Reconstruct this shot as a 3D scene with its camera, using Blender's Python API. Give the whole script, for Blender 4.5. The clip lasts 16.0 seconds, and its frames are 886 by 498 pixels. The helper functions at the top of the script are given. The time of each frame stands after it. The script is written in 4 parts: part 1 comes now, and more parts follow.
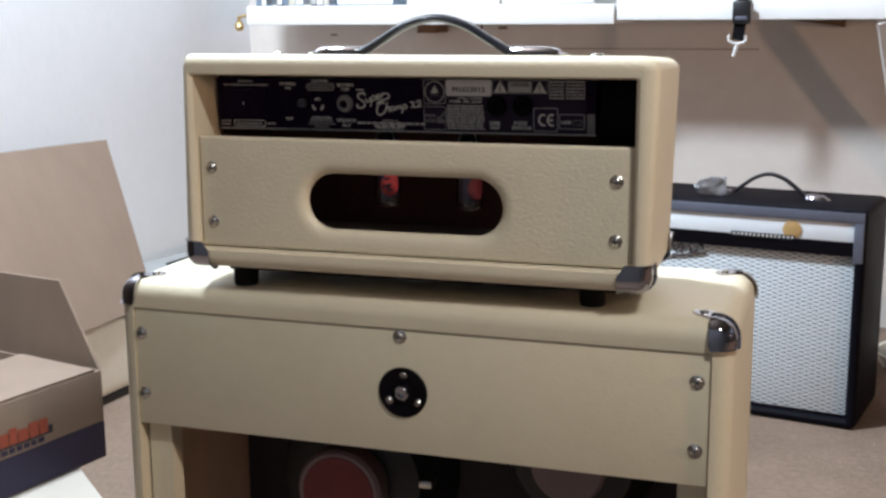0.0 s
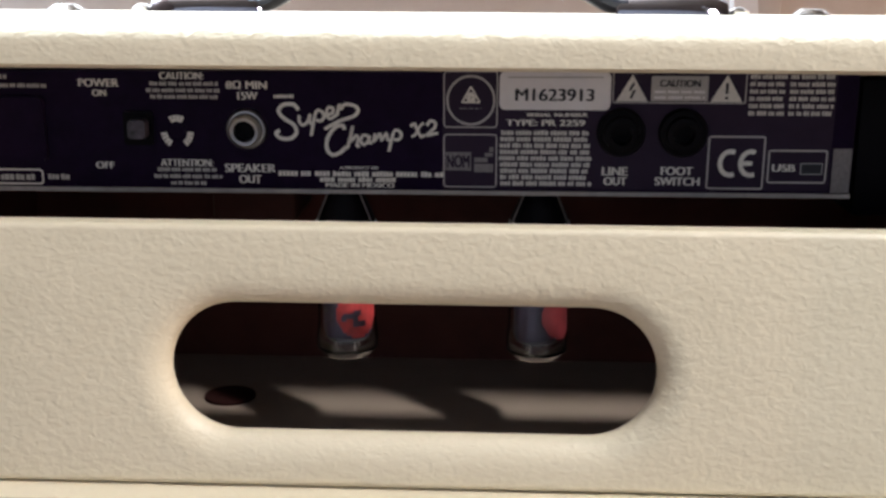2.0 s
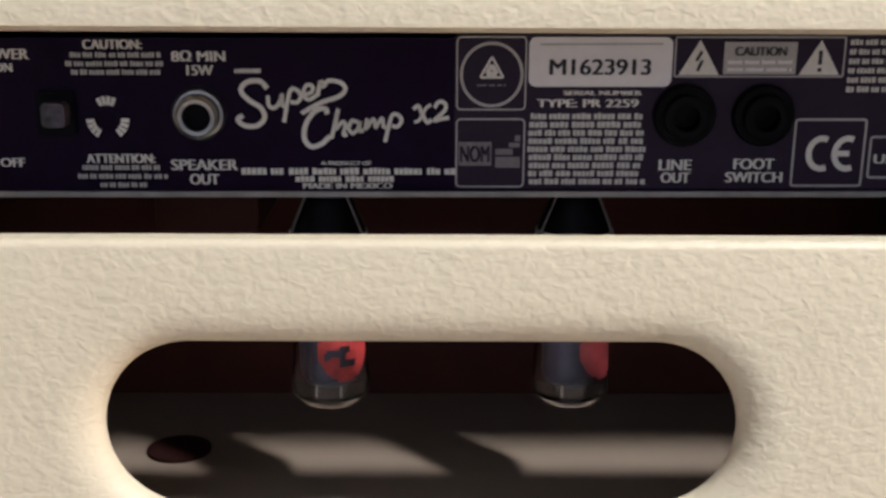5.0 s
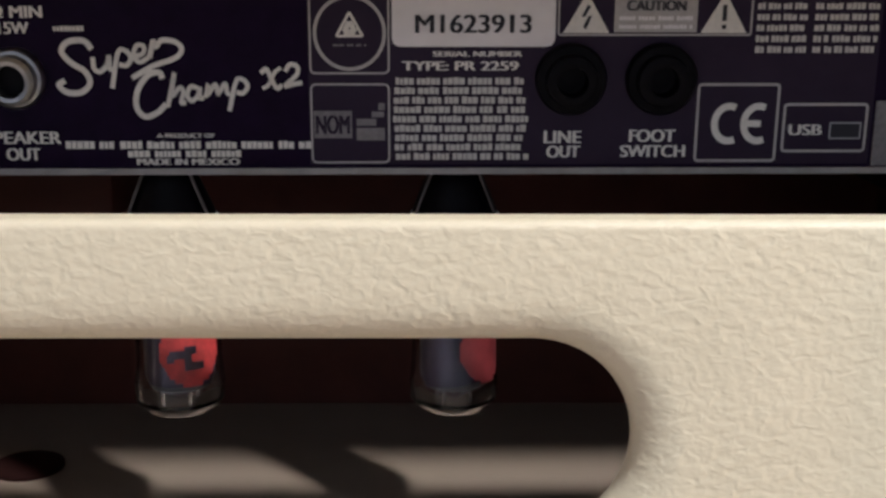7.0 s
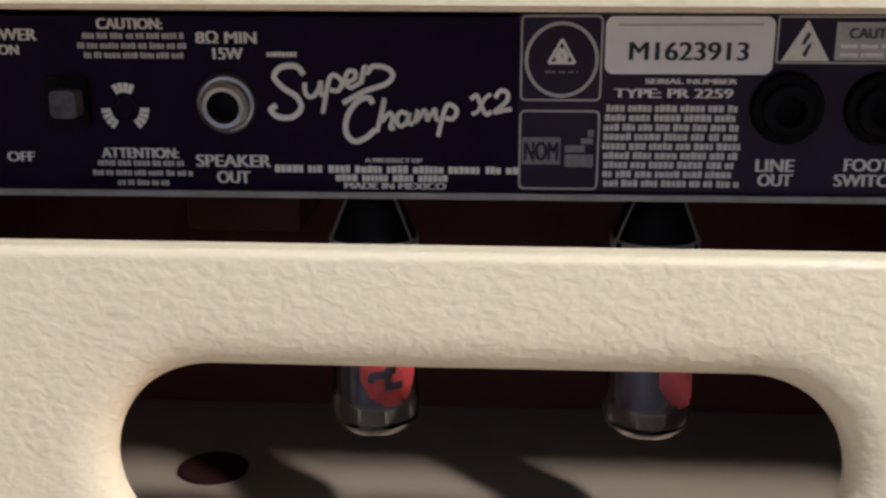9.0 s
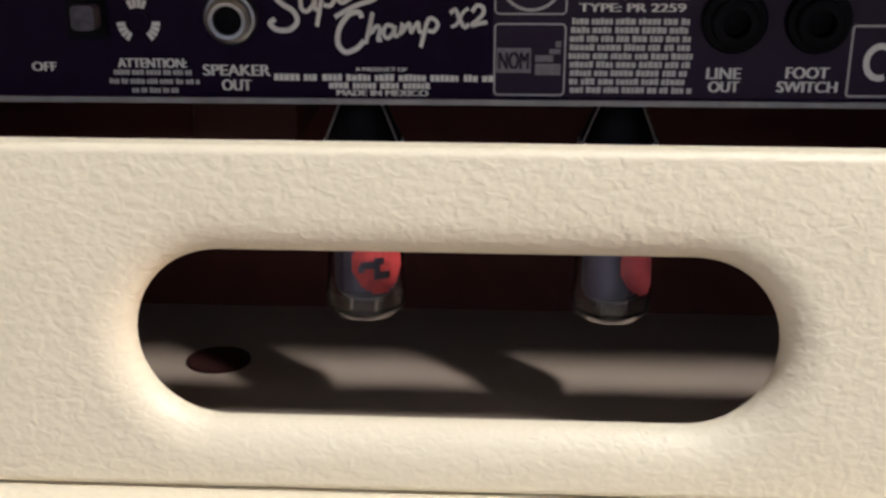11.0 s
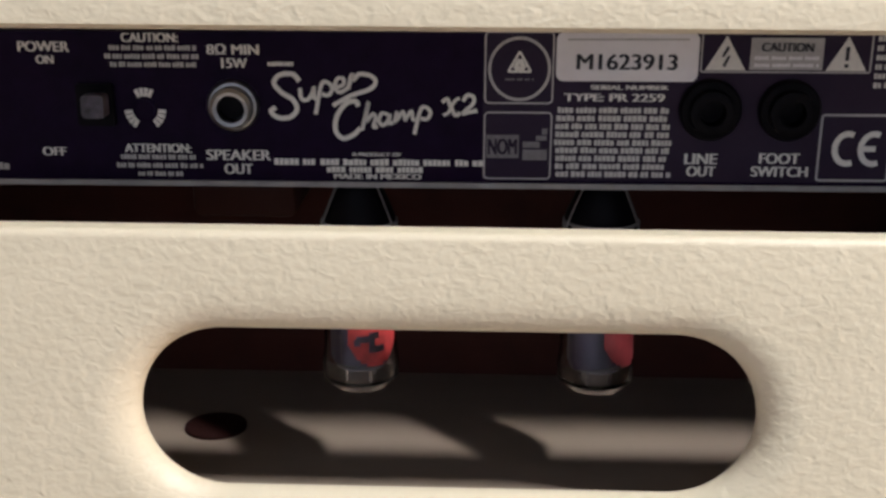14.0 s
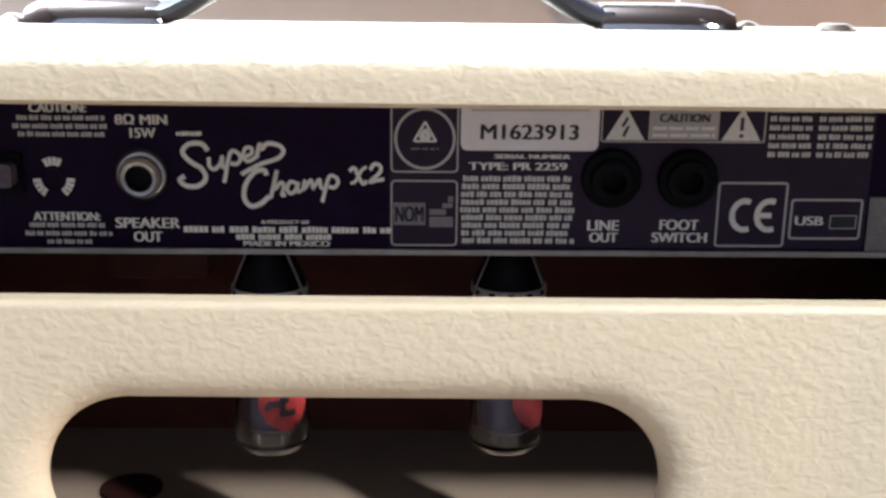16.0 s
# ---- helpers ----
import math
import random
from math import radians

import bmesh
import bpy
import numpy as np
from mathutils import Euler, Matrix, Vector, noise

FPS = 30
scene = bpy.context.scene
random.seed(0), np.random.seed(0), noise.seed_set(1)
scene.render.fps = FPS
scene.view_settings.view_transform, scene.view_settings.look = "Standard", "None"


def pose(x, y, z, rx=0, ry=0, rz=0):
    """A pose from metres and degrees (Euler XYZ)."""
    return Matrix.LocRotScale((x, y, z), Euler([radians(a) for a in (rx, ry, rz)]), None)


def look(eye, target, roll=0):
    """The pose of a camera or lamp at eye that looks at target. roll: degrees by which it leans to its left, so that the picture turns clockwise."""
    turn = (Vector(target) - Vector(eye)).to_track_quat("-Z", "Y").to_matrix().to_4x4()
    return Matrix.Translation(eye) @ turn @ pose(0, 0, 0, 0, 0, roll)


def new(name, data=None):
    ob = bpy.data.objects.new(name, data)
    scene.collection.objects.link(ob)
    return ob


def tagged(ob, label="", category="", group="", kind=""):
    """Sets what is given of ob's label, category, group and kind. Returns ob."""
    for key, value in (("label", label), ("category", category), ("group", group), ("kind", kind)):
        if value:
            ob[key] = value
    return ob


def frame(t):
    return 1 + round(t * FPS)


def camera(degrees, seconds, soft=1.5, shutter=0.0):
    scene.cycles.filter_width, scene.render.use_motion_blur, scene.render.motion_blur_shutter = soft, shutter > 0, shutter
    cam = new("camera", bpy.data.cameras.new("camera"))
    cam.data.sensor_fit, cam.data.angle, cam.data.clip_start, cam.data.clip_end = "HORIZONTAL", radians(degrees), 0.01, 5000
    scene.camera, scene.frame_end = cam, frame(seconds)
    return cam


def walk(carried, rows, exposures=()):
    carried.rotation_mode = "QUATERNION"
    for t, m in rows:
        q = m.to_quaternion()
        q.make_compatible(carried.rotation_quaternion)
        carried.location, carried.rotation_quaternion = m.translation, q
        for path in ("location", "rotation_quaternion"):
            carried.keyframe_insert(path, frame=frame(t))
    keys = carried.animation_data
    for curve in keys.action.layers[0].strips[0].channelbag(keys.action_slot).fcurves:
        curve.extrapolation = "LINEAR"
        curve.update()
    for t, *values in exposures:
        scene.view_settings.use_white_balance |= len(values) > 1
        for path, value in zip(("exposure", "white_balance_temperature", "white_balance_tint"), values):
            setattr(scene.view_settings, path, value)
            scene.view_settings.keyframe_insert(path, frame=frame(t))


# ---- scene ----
cam = camera(40.0, 16.0, soft=2.8)
# seconds, eye x, y, z, yaw, pitch, roll
ROWS = [
    (0.0, 0.3607, -1.0133, 0.7327, 17.75, -11.03, -0.34),
    (0.5, 0.3129, -0.9086, 0.7228, 16.55, -11.17, -0.42),
    (1.0, 0.1887, -0.7555, 0.7237, 11.20, -12.25, -0.34),
    (1.5, 0.0931, -0.5857, 0.7044, 6.62, -11.64, 0.04),
    (2.0, 0.0270, -0.4306, 0.7181, 2.48, -13.83, 0.27),
    (2.5, 0.0119, -0.3568, 0.7151, 0.77, -12.50, 0.47),
    (3.0, 0.0018, -0.3329, 0.7202, -0.11, -13.35, 0.62),
    (3.5, 0.0028, -0.3342, 0.7062, 0.16, -14.68, 0.50),
    (4.0, 0.0003, -0.3322, 0.7032, -0.08, -14.88, 0.53),
    (4.5, -0.0021, -0.3304, 0.6991, -0.30, -14.11, 0.57),
    (5.0, -0.0002, -0.3257, 0.6992, -0.50, -14.04, 0.30),
    (5.2, 0.0064, -0.3226, 0.6962, -1.62, -13.55, 0.35),
    (7.3, 0.0358, -0.2737, 0.6791, -0.75, -13.17, 0.22),
    (7.5, 0.0234, -0.2685, 0.6834, 0.03, -13.84, 0.28),
    (8.0, 0.0067, -0.2663, 0.6865, 2.59, -14.49, 0.19),
    (8.2, 0.0013, -0.2667, 0.6896, 2.94, -15.33, 0.25),
    (10.3, 0.0089, -0.3076, 0.6996, 3.11, -15.20, 0.03),
    (10.5, 0.0084, -0.3112, 0.6976, 2.85, -16.24, 0.21),
    (11.0, 0.0100, -0.3171, 0.6929, 2.91, -17.63, 0.12),
    (11.5, 0.0134, -0.3187, 0.6937, 3.31, -17.20, 0.08),
    (12.0, 0.0126, -0.3186, 0.6986, 3.08, -17.41, 0.15),
    (12.5, 0.0102, -0.3185, 0.7009, 2.63, -17.24, 0.18),
    (13.0, 0.0140, -0.3193, 0.6961, 3.23, -15.88, 0.14),
    (13.5, 0.0128, -0.3235, 0.6989, 3.05, -15.32, 0.14),
    (14.0, 0.0066, -0.3310, 0.7093, 1.90, -15.79, 0.31),
    (14.5, 0.0108, -0.3363, 0.7066, 2.44, -14.49, 0.15),
    (15.0, 0.0090, -0.3374, 0.7131, 2.07, -14.76, 0.24),
    (15.5, 0.0079, -0.3372, 0.7110, 1.01, -13.68, 0.44),
    (16.0, 0.0189, -0.3335, 0.7212, -0.65, -14.27, 0.67),
]
walk(cam, [(t, pose(x, y, z, 0, 0, yaw) @ pose(0, 0, 0, 90 + pitch, 0, 0) @ pose(0, 0, 0, 0, 0, roll)) for t, x, y, z, yaw, pitch, roll in ROWS],
     exposures=[(0.0, -1.6, 6500, 10), (0.7, -1.51, 6500, 10), (1.2, -1.33, 6500, 10), (1.5, -1.18, 6500, 10), (1.8, -0.8, 6350, 11), (2.5, -0.51, 6230, 11), (3.2, -0.56, 6230, 11), (4.0, -0.39, 6230, 11), (8.0, -0.45, 6230, 11), (10.5, -0.38, 6230, 11), (11.5, -0.3, 6230, 11), (13.0, -0.3, 6230, 11), (14.5, -0.44, 6230, 11), (15.5, -0.33, 6230, 11), (16.0, -0.28, 6230, 11)])

# ---- world and lamps ----
world = bpy.data.worlds.new("world")
scene.world = world
world.use_nodes = True
world.node_tree.nodes["Background"].inputs[0].default_value = (0.75, 0.85, 1.0, 1)
world.node_tree.nodes["Background"].inputs[1].default_value = 0.03


def area_lamp(name, at, target, size, watts, colour, size_y=None):
    data = bpy.data.lights.new(name, "AREA")
    data.energy, data.color, data.size = watts, colour, size
    if size_y:
        data.shape, data.size_y = "RECTANGLE", size_y
    ob = new(name, data)
    ob.matrix_world = look(at, target)
    return ob


globe = bpy.data.lights.new("ceiling_lamp_light", "POINT")
globe.energy, globe.color, globe.shadow_soft_size = 920, (0.79, 0.91, 1.03), 0.15
new("ceiling_lamp_light", globe).location = (-0.72, 0.42, 2.20)
beam = bpy.data.lights.new("rear_lamp_light", "SPOT")
beam.energy, beam.color, beam.shadow_soft_size = 225, (1.0, 0.98, 0.94), 0.075
beam.spot_size, beam.spot_blend = radians(52), 0.6
new("rear_lamp_light", beam).matrix_world = look((0.93, -0.84, 1.90), (0.03, 0.02, 0.54))
area_lamp("low_window_light", (2.62, -0.33, 0.80), (0.3, 2.0, 0.5), 0.09, 50, (1.0, 0.63, 0.40), 0.14)
# Cool fill added to brighten the west wall; no window is known there.
area_lamp("cool_wall_fill", (2.66, 0.95, 1.50), (-1.1, 1.0, 0.9), 0.60, 2, (0.72, 0.86, 1.0), 0.60)


# ---- materials ----
def node(nt, kind, **kw):
    n = nt.nodes.new(kind)
    for k, v in kw.items():
        n.inputs[k.replace("_", " ")].default_value = v
    return n


def material(name, colour, rough=0.5, metal=0.0, vary=0.15, scale=40.0, bump=0.0, bump_scale=200.0, rvar=0.1, second=None, stretch=(1, 1, 1), spec=0.5, coarse=6.0):
    """A surface with colour variation at two scales and a fine relief."""
    m = bpy.data.materials.new(name)
    m.use_nodes = True
    nt = m.node_tree
    bsdf = nt.nodes["Principled BSDF"]
    bsdf.inputs["Roughness"].default_value = rough
    bsdf.inputs["Metallic"].default_value = metal
    bsdf.inputs["Specular IOR Level"].default_value = spec
    tc = nt.nodes.new("ShaderNodeTexCoord")
    mp = nt.nodes.new("ShaderNodeMapping")
    mp.inputs["Scale"].default_value = stretch
    nt.links.new(tc.outputs["Object"], mp.inputs[0])
    second = second or tuple(c * (1 - vary * 2) for c in colour)
    fine = node(nt, "ShaderNodeTexNoise", Scale=scale, Detail=6.0, Roughness=0.65)
    large = node(nt, "ShaderNodeTexNoise", Scale=coarse, Detail=3.0)
    nt.links.new(mp.outputs[0], fine.inputs["Vector"])
    nt.links.new(mp.outputs[0], large.inputs["Vector"])
    mix = nt.nodes.new("ShaderNodeMath")
    mix.operation = "MULTIPLY_ADD"
    mix.inputs[1].default_value = 0.6
    nt.links.new(fine.outputs["Fac"], mix.inputs[0])
    half = nt.nodes.new("ShaderNodeMath")
    half.operation = "MULTIPLY"
    half.inputs[1].default_value = 0.4
    nt.links.new(large.outputs["Fac"], half.inputs[0])
    nt.links.new(half.outputs[0], mix.inputs[2])
    ramp = nt.nodes.new("ShaderNodeValToRGB")
    ramp.color_ramp.elements[0].position, ramp.color_ramp.elements[1].position = 0.3, 0.7
    ramp.color_ramp.elements[0].color = (*second, 1)
    ramp.color_ramp.elements[1].color = (*colour, 1)
    nt.links.new(mix.outputs[0], ramp.inputs[0])
    nt.links.new(ramp.outputs[0], bsdf.inputs["Base Color"])
    rr = nt.nodes.new("ShaderNodeMapRange")
    rr.inputs["To Min"].default_value, rr.inputs["To Max"].default_value = max(rough - rvar, 0.02), min(rough + rvar, 1)
    nt.links.new(large.outputs["Fac"], rr.inputs[0])
    nt.links.new(rr.outputs[0], bsdf.inputs["Roughness"])
    if bump:
        b = nt.nodes.new("ShaderNodeTexNoise")
        b.inputs["Scale"].default_value, b.inputs["Detail"].default_value = bump_scale, 4.0
        nt.links.new(mp.outputs[0], b.inputs["Vector"])
        bp = nt.nodes.new("ShaderNodeBump")
        bp.inputs["Strength"].default_value, bp.inputs["Distance"].default_value = 1.0, bump
        nt.links.new(b.outputs["Fac"], bp.inputs["Height"])
        nt.links.new(bp.outputs[0], bsdf.inputs["Normal"])
    return m


def tolex_material(name, colour, second, depth):
    """Pebbled vinyl cloth: short wavy creases over a finer grain."""
    m = material(name, colour, rough=0.48, vary=0.1, scale=60, second=second, coarse=9)
    nt = m.node_tree
    tc = nt.nodes.new("ShaderNodeTexCoord")
    mp = nt.nodes.new("ShaderNodeMapping")
    mp.inputs["Scale"].default_value = (0.78, 0.85, 1.10)
    mp.inputs["Rotation"].default_value = (0, 0.3, 0)
    nt.links.new(tc.outputs["Object"], mp.inputs[0])
    a = node(nt, "ShaderNodeTexNoise", Scale=310.0, Detail=1.5, Distortion=0.55)
    v = node(nt, "ShaderNodeTexVoronoi", Scale=520.0)
    g = node(nt, "ShaderNodeTexNoise", Scale=1400.0, Detail=2.0)
    for n in (a, v, g):
        nt.links.new(mp.outputs[0], n.inputs["Vector"])
    add = nt.nodes.new("ShaderNodeMath")
    add.operation = "MULTIPLY_ADD"
    add.inputs[1].default_value = 0.20
    nt.links.new(v.outputs["Distance"], add.inputs[0])
    nt.links.new(a.outputs["Fac"], add.inputs[2])
    add2 = nt.nodes.new("ShaderNodeMath")
    add2.operation = "MULTIPLY_ADD"
    add2.inputs[1].default_value = 0.05
    nt.links.new(g.outputs["Fac"], add2.inputs[0])
    nt.links.new(add.outputs[0], add2.inputs[2])
    bp = nt.nodes.new("ShaderNodeBump")
    bp.inputs["Strength"].default_value, bp.inputs["Distance"].default_value = 1.0, depth
    nt.links.new(add2.outputs[0], bp.inputs["Height"])
    nt.links.new(bp.outputs[0], nt.nodes["Principled BSDF"].inputs["Normal"])
    return m


TOLEX = tolex_material("cream_tolex", (0.688, 0.615, 0.468), (0.636, 0.565, 0.423), 0.00039)
TOLEX_CAB = tolex_material("cream_tolex_cabinet", (0.655, 0.594, 0.448), (0.604, 0.543, 0.404), 0.0002)
TOLEX.node_tree.nodes["Principled BSDF"].inputs["Specular IOR Level"].default_value = 0.65
TOLEX_CAB.node_tree.nodes["Principled BSDF"].inputs["Specular IOR Level"].default_value = 0.7
BLACK_TOLEX = tolex_material("black_tolex", (0.006, 0.006, 0.010), (0.004, 0.004, 0.007), 0.0006)
BLACK_TOLEX.node_tree.nodes["Principled BSDF"].inputs["Specular IOR Level"].default_value = 0.05
CHROME = material("chrome", (0.42, 0.42, 0.47), rough=0.05, metal=1.0, vary=0.03, scale=30, rvar=0.02, bump=0.00035, bump_scale=24)
LIP = material("scuffed_zinc_edge", (0.50, 0.48, 0.47), rough=0.5, metal=0.35, vary=0.25, scale=120)
STEEL = material("bare_steel", (0.42, 0.42, 0.43), rough=0.36, metal=1.0, vary=0.08)
COLLAR = material("dull_collar_metal", (0.40, 0.38, 0.38), rough=0.5, metal=0.3, vary=0.3, scale=400)
BRIGHT_NICKEL = material("bright_nickel", (0.85, 0.85, 0.84), rough=0.45, metal=0.4, vary=0.1, scale=300)
SCREW = material("nickel_screw", (0.62, 0.60, 0.57), rough=0.22, metal=1.0, vary=0.1, scale=300)
JET = material("jet_black_socket", (0.003, 0.0022, 0.0042), rough=0.5, vary=0.2, spec=0.10)
HANDLE_BLACK = material("dark_blue_black_handle", (0.009, 0.010, 0.018), rough=0.32, vary=0.2, scale=80, spec=0.35, bump=0.0001, bump_scale=300)
DARK_DISC = material("dark_brown_disc", (0.025, 0.008, 0.007), rough=0.7, vary=0.2, spec=0.1)
RUBBER = material("black_rubber", (0.008, 0.008, 0.009), rough=0.8, spec=0.15, vary=0.2, bump=0.0001)
BLACK_PLASTIC = material("black_plastic", (0.015, 0.015, 0.017), rough=0.4, vary=0.2, bump=0.00005)
PANEL_BLACK = material("black_panel_paint", (0.0160, 0.0066, 0.0280), spec=0.06, rough=0.35, vary=0.25, scale=150, bump=0.00003, bump_scale=900)
ROCKER = material("smoky_rocker_plastic", (0.150, 0.130, 0.170), rough=0.3, vary=0.5, scale=320)
LABEL_BLACK = material("black_label_film", (0.039, 0.026, 0.051), rough=0.4, vary=0.15, scale=90, spec=0.1)
PRINT = material("white_screen_print", (0.89, 0.87, 0.82), rough=0.6, vary=0.12, scale=900)
PRINT_MID = material("pale_screen_print", (0.72, 0.70, 0.67), rough=0.6, vary=0.15, scale=900)
PRINT_DIM = material("grey_screen_print", (0.56, 0.54, 0.53), rough=0.6, vary=0.15, scale=900)
PRINT_FAINT = material("faint_grey_print", (0.29, 0.27, 0.28), rough=0.6, vary=0.25, scale=700)
LABEL_WHITE = material("white_label_paper", (0.88, 0.86, 0.88), rough=0.55, vary=0.05, scale=200)
INK = material("black_ink", (0.02, 0.02, 0.03), rough=0.6, vary=0.1)
INSIDE = material("dark_red_brown_inside", (0.10, 0.028, 0.020), rough=0.7, vary=0.3, scale=25, stretch=(0.3, 1, 1), bump=0.0002, bump_scale=60)
INSIDE_FLOOR = material("grey_inside_board", (0.27, 0.206, 0.158), rough=0.7, vary=0.1, scale=30, stretch=(0.3, 1, 1), bump=0.0002, bump_scale=80)
BAFFLE = material("dark_baffle", (0.125, 0.034, 0.024), rough=0.8, vary=0.3, scale=30, bump=0.0002, bump_scale=150)
DARK_BOARD = material("black_stained_board", (0.030, 0.020, 0.024), rough=0.8, vary=0.3, scale=30, bump=0.0002, bump_scale=150)
PLY = material("raw_plywood", (0.66, 0.46, 0.33), rough=0.65, vary=0.16, scale=22, stretch=(4, 1, 0.25), bump=0.0002, bump_scale=50)
SPEAKER_BLACK = material("black_speaker_steel", (0.012, 0.012, 0.015), rough=0.45, vary=0.2)
RED_LABEL = material("red_speaker_label", (0.20, 0.022, 0.022), rough=0.5, vary=0.2, scale=50, second=(0.11, 0.012, 0.018))
PALE_LABEL = material("pale_speaker_rim", (0.26, 0.19, 0.20), rough=0.5, vary=0.1)
WALL_PAINT = material("white_wall_paint", (0.79, 0.80, 0.83), rough=0.85, vary=0.03, scale=30, bump=0.0006, bump_scale=60, second=(0.74, 0.75, 0.78), coarse=1.5)
FAR_WALL_PAINT = material("cream_wall_paint", (0.67, 0.622, 0.585), rough=0.85, vary=0.03, scale=30, bump=0.0006, bump_scale=60, second=(0.61, 0.56, 0.52), coarse=2.2)
REAR_FILL_GREY = material("unseen_rear_wall_grey", (0.12, 0.115, 0.12), rough=0.8, vary=0.1, scale=12, bump=0.0005, bump_scale=40)
# White brace paint with the shelf's shade mixed into its colour.
SHADED_BRACE = material("shaded_white_brace_paint", (0.62, 0.585, 0.56), rough=0.6, vary=0.06, scale=25, bump=0.0003, bump_scale=50)
SHELF_PAINT = material("white_shelf_paint", (0.82, 0.82, 0.82), rough=0.5, vary=0.04, scale=25, bump=0.0003, bump_scale=50)
# Dark brown for walls out of view, chosen to limit bounced light.
DARK_WALL = material("dark_unseen_wall", (0.050, 0.032, 0.024), rough=0.55, vary=0.25, scale=14, stretch=(3, 3, 0.3), bump=0.0005, bump_scale=40)
DARK_CEILING = material("dark_unseen_ceiling", (0.11, 0.082, 0.060), rough=0.8, vary=0.2, scale=18, stretch=(0.3, 2, 1), bump=0.0005, bump_scale=40)
CARPET = material("beige_brown_carpet", (0.30, 0.225, 0.175), rough=0.95, vary=0.2, scale=90, bump=0.004, bump_scale=260, second=(0.17, 0.12, 0.09), spec=0.1, coarse=7)
CARDBOARD = material("brown_cardboard", (0.26, 0.19, 0.145), rough=0.8, vary=0.1, scale=18, stretch=(1, 1, 0.2), bump=0.0002, bump_scale=120, second=(0.215, 0.155, 0.115))
CARD_WHITE = material("white_cardboard", (0.50, 0.46, 0.405), rough=0.7, vary=0.06, scale=20)
NAVY_PRINT = material("dark_blue_box_print", (0.022, 0.017, 0.055), rough=0.6, vary=0.15, scale=40)
ORANGE_PRINT = material("orange_red_box_print", (0.42, 0.085, 0.045), rough=0.6, vary=0.2, scale=120)
CREAM_VINYL = material("cream_vinyl", (0.76, 0.73, 0.64), rough=0.5, vary=0.06, scale=30, bump=0.0004, bump_scale=200)
GREY_PLASTIC = material("grey_plastic", (0.34, 0.35, 0.35), rough=0.5, vary=0.08, scale=50, bump=0.0002)
GREY_CONTROL = material("silver_grey_edge", (0.105, 0.115, 0.155), rough=0.45, vary=0.1)
WHITE_PANEL = material("silver_white_control_panel", (0.74, 0.79, 0.84), rough=0.4, vary=0.03)
TAN = material("tan_wood_disc", (0.50, 0.32, 0.13), rough=0.5, vary=0.2, scale=60)
BROWN = material("brown_scrap", (0.20, 0.10, 0.05), rough=0.7, vary=0.3, scale=60, bump=0.001, bump_scale=80)
BRASS = material("brass", (0.75, 0.55, 0.25), rough=0.35, metal=1.0)
# The same red print, darkened because the second valve hangs in shade.
SHADED_PRINT = material("shaded_red_tube_print", (0.17, 0.021, 0.024), rough=0.5, vary=0.35, scale=160)
RED_PRINT = material("red_tube_print", (0.62, 0.060, 0.058), rough=0.5, vary=0.45, scale=260)
TUBE_PLATE = material("grey_tube_plate", (0.13, 0.11, 0.18), rough=0.4, metal=0.6, vary=0.2, scale=200)
MICA = material("pale_mica", (0.24, 0.215, 0.22), rough=0.4, vary=0.1, scale=300)
NYLON = material("black_nylon_webbing", (0.008, 0.008, 0.010), spec=0.08, rough=0.9, vary=0.3, scale=300, bump=0.0004, bump_scale=900)


def grille_cloth():
    """Silver woven cloth: rows of short horizontal stitches."""
    m = bpy.data.materials.new("silver_grille_cloth")
    m.use_nodes = True
    nt = m.node_tree
    bsdf = nt.nodes["Principled BSDF"]
    bsdf.inputs["Roughness"].default_value = 0.5
    tc = nt.nodes.new("ShaderNodeTexCoord")
    sep = nt.nodes.new("ShaderNodeSeparateXYZ")

    def sum_up(op, a, b=None, c=None):
        n = nt.nodes.new("ShaderNodeMath")
        n.operation = op
        for k, v in enumerate((a, b, c)):
            if isinstance(v, (int, float)):
                n.inputs[k].default_value = v
            elif v is not None:
                nt.links.new(v, n.inputs[k])
        return n.outputs[0]

    no = node(nt, "ShaderNodeTexNoise", Scale=70.0, Detail=4.0)
    nt.links.new(tc.outputs["Object"], sep.inputs[0])
    nt.links.new(tc.outputs["Object"], no.inputs["Vector"])
    column = sum_up("FLOOR", sum_up("DIVIDE", sep.outputs["X"], 0.0105))
    wob = sum_up("MULTIPLY", no.outputs["Fac"], 3.6)
    wave = sum_up("SINE", sum_up("ADD", sum_up("MULTIPLY_ADD", sep.outputs["Z"], 2 * math.pi / 0.0078, sum_up("MULTIPLY", column, math.pi * 0.9)), wob))
    across = sum_up("ABSOLUTE", sum_up("SINE", sum_up("MULTIPLY", sep.outputs["X"], math.pi / 0.0105)))
    gap = sum_up("MULTIPLY", sum_up("SMOOTH_MIN", sum_up("MAXIMUM", sum_up("MULTIPLY_ADD", wave, 1.5, -0.45), 0.0), 1.0, 0.2), sum_up("MULTIPLY_ADD", across, 0.55, 0.45))
    mx = nt.nodes.new("ShaderNodeMix")
    mx.data_type = "RGBA"
    nt.links.new(gap, mx.inputs["Factor"])
    mx.inputs["A"].default_value = (0.64, 0.70, 0.75, 1)
    mx.inputs["B"].default_value = (0.05, 0.065, 0.08, 1)
    nt.links.new(mx.outputs["Result"], bsdf.inputs["Base Color"])
    bp = nt.nodes.new("ShaderNodeBump")
    bp.inputs["Distance"].default_value = 0.0012
    nt.links.new(gap, bp.inputs["Height"])
    bp.invert = True
    nt.links.new(bp.outputs[0], bsdf.inputs["Normal"])
    return m


GRILLE = grille_cloth()


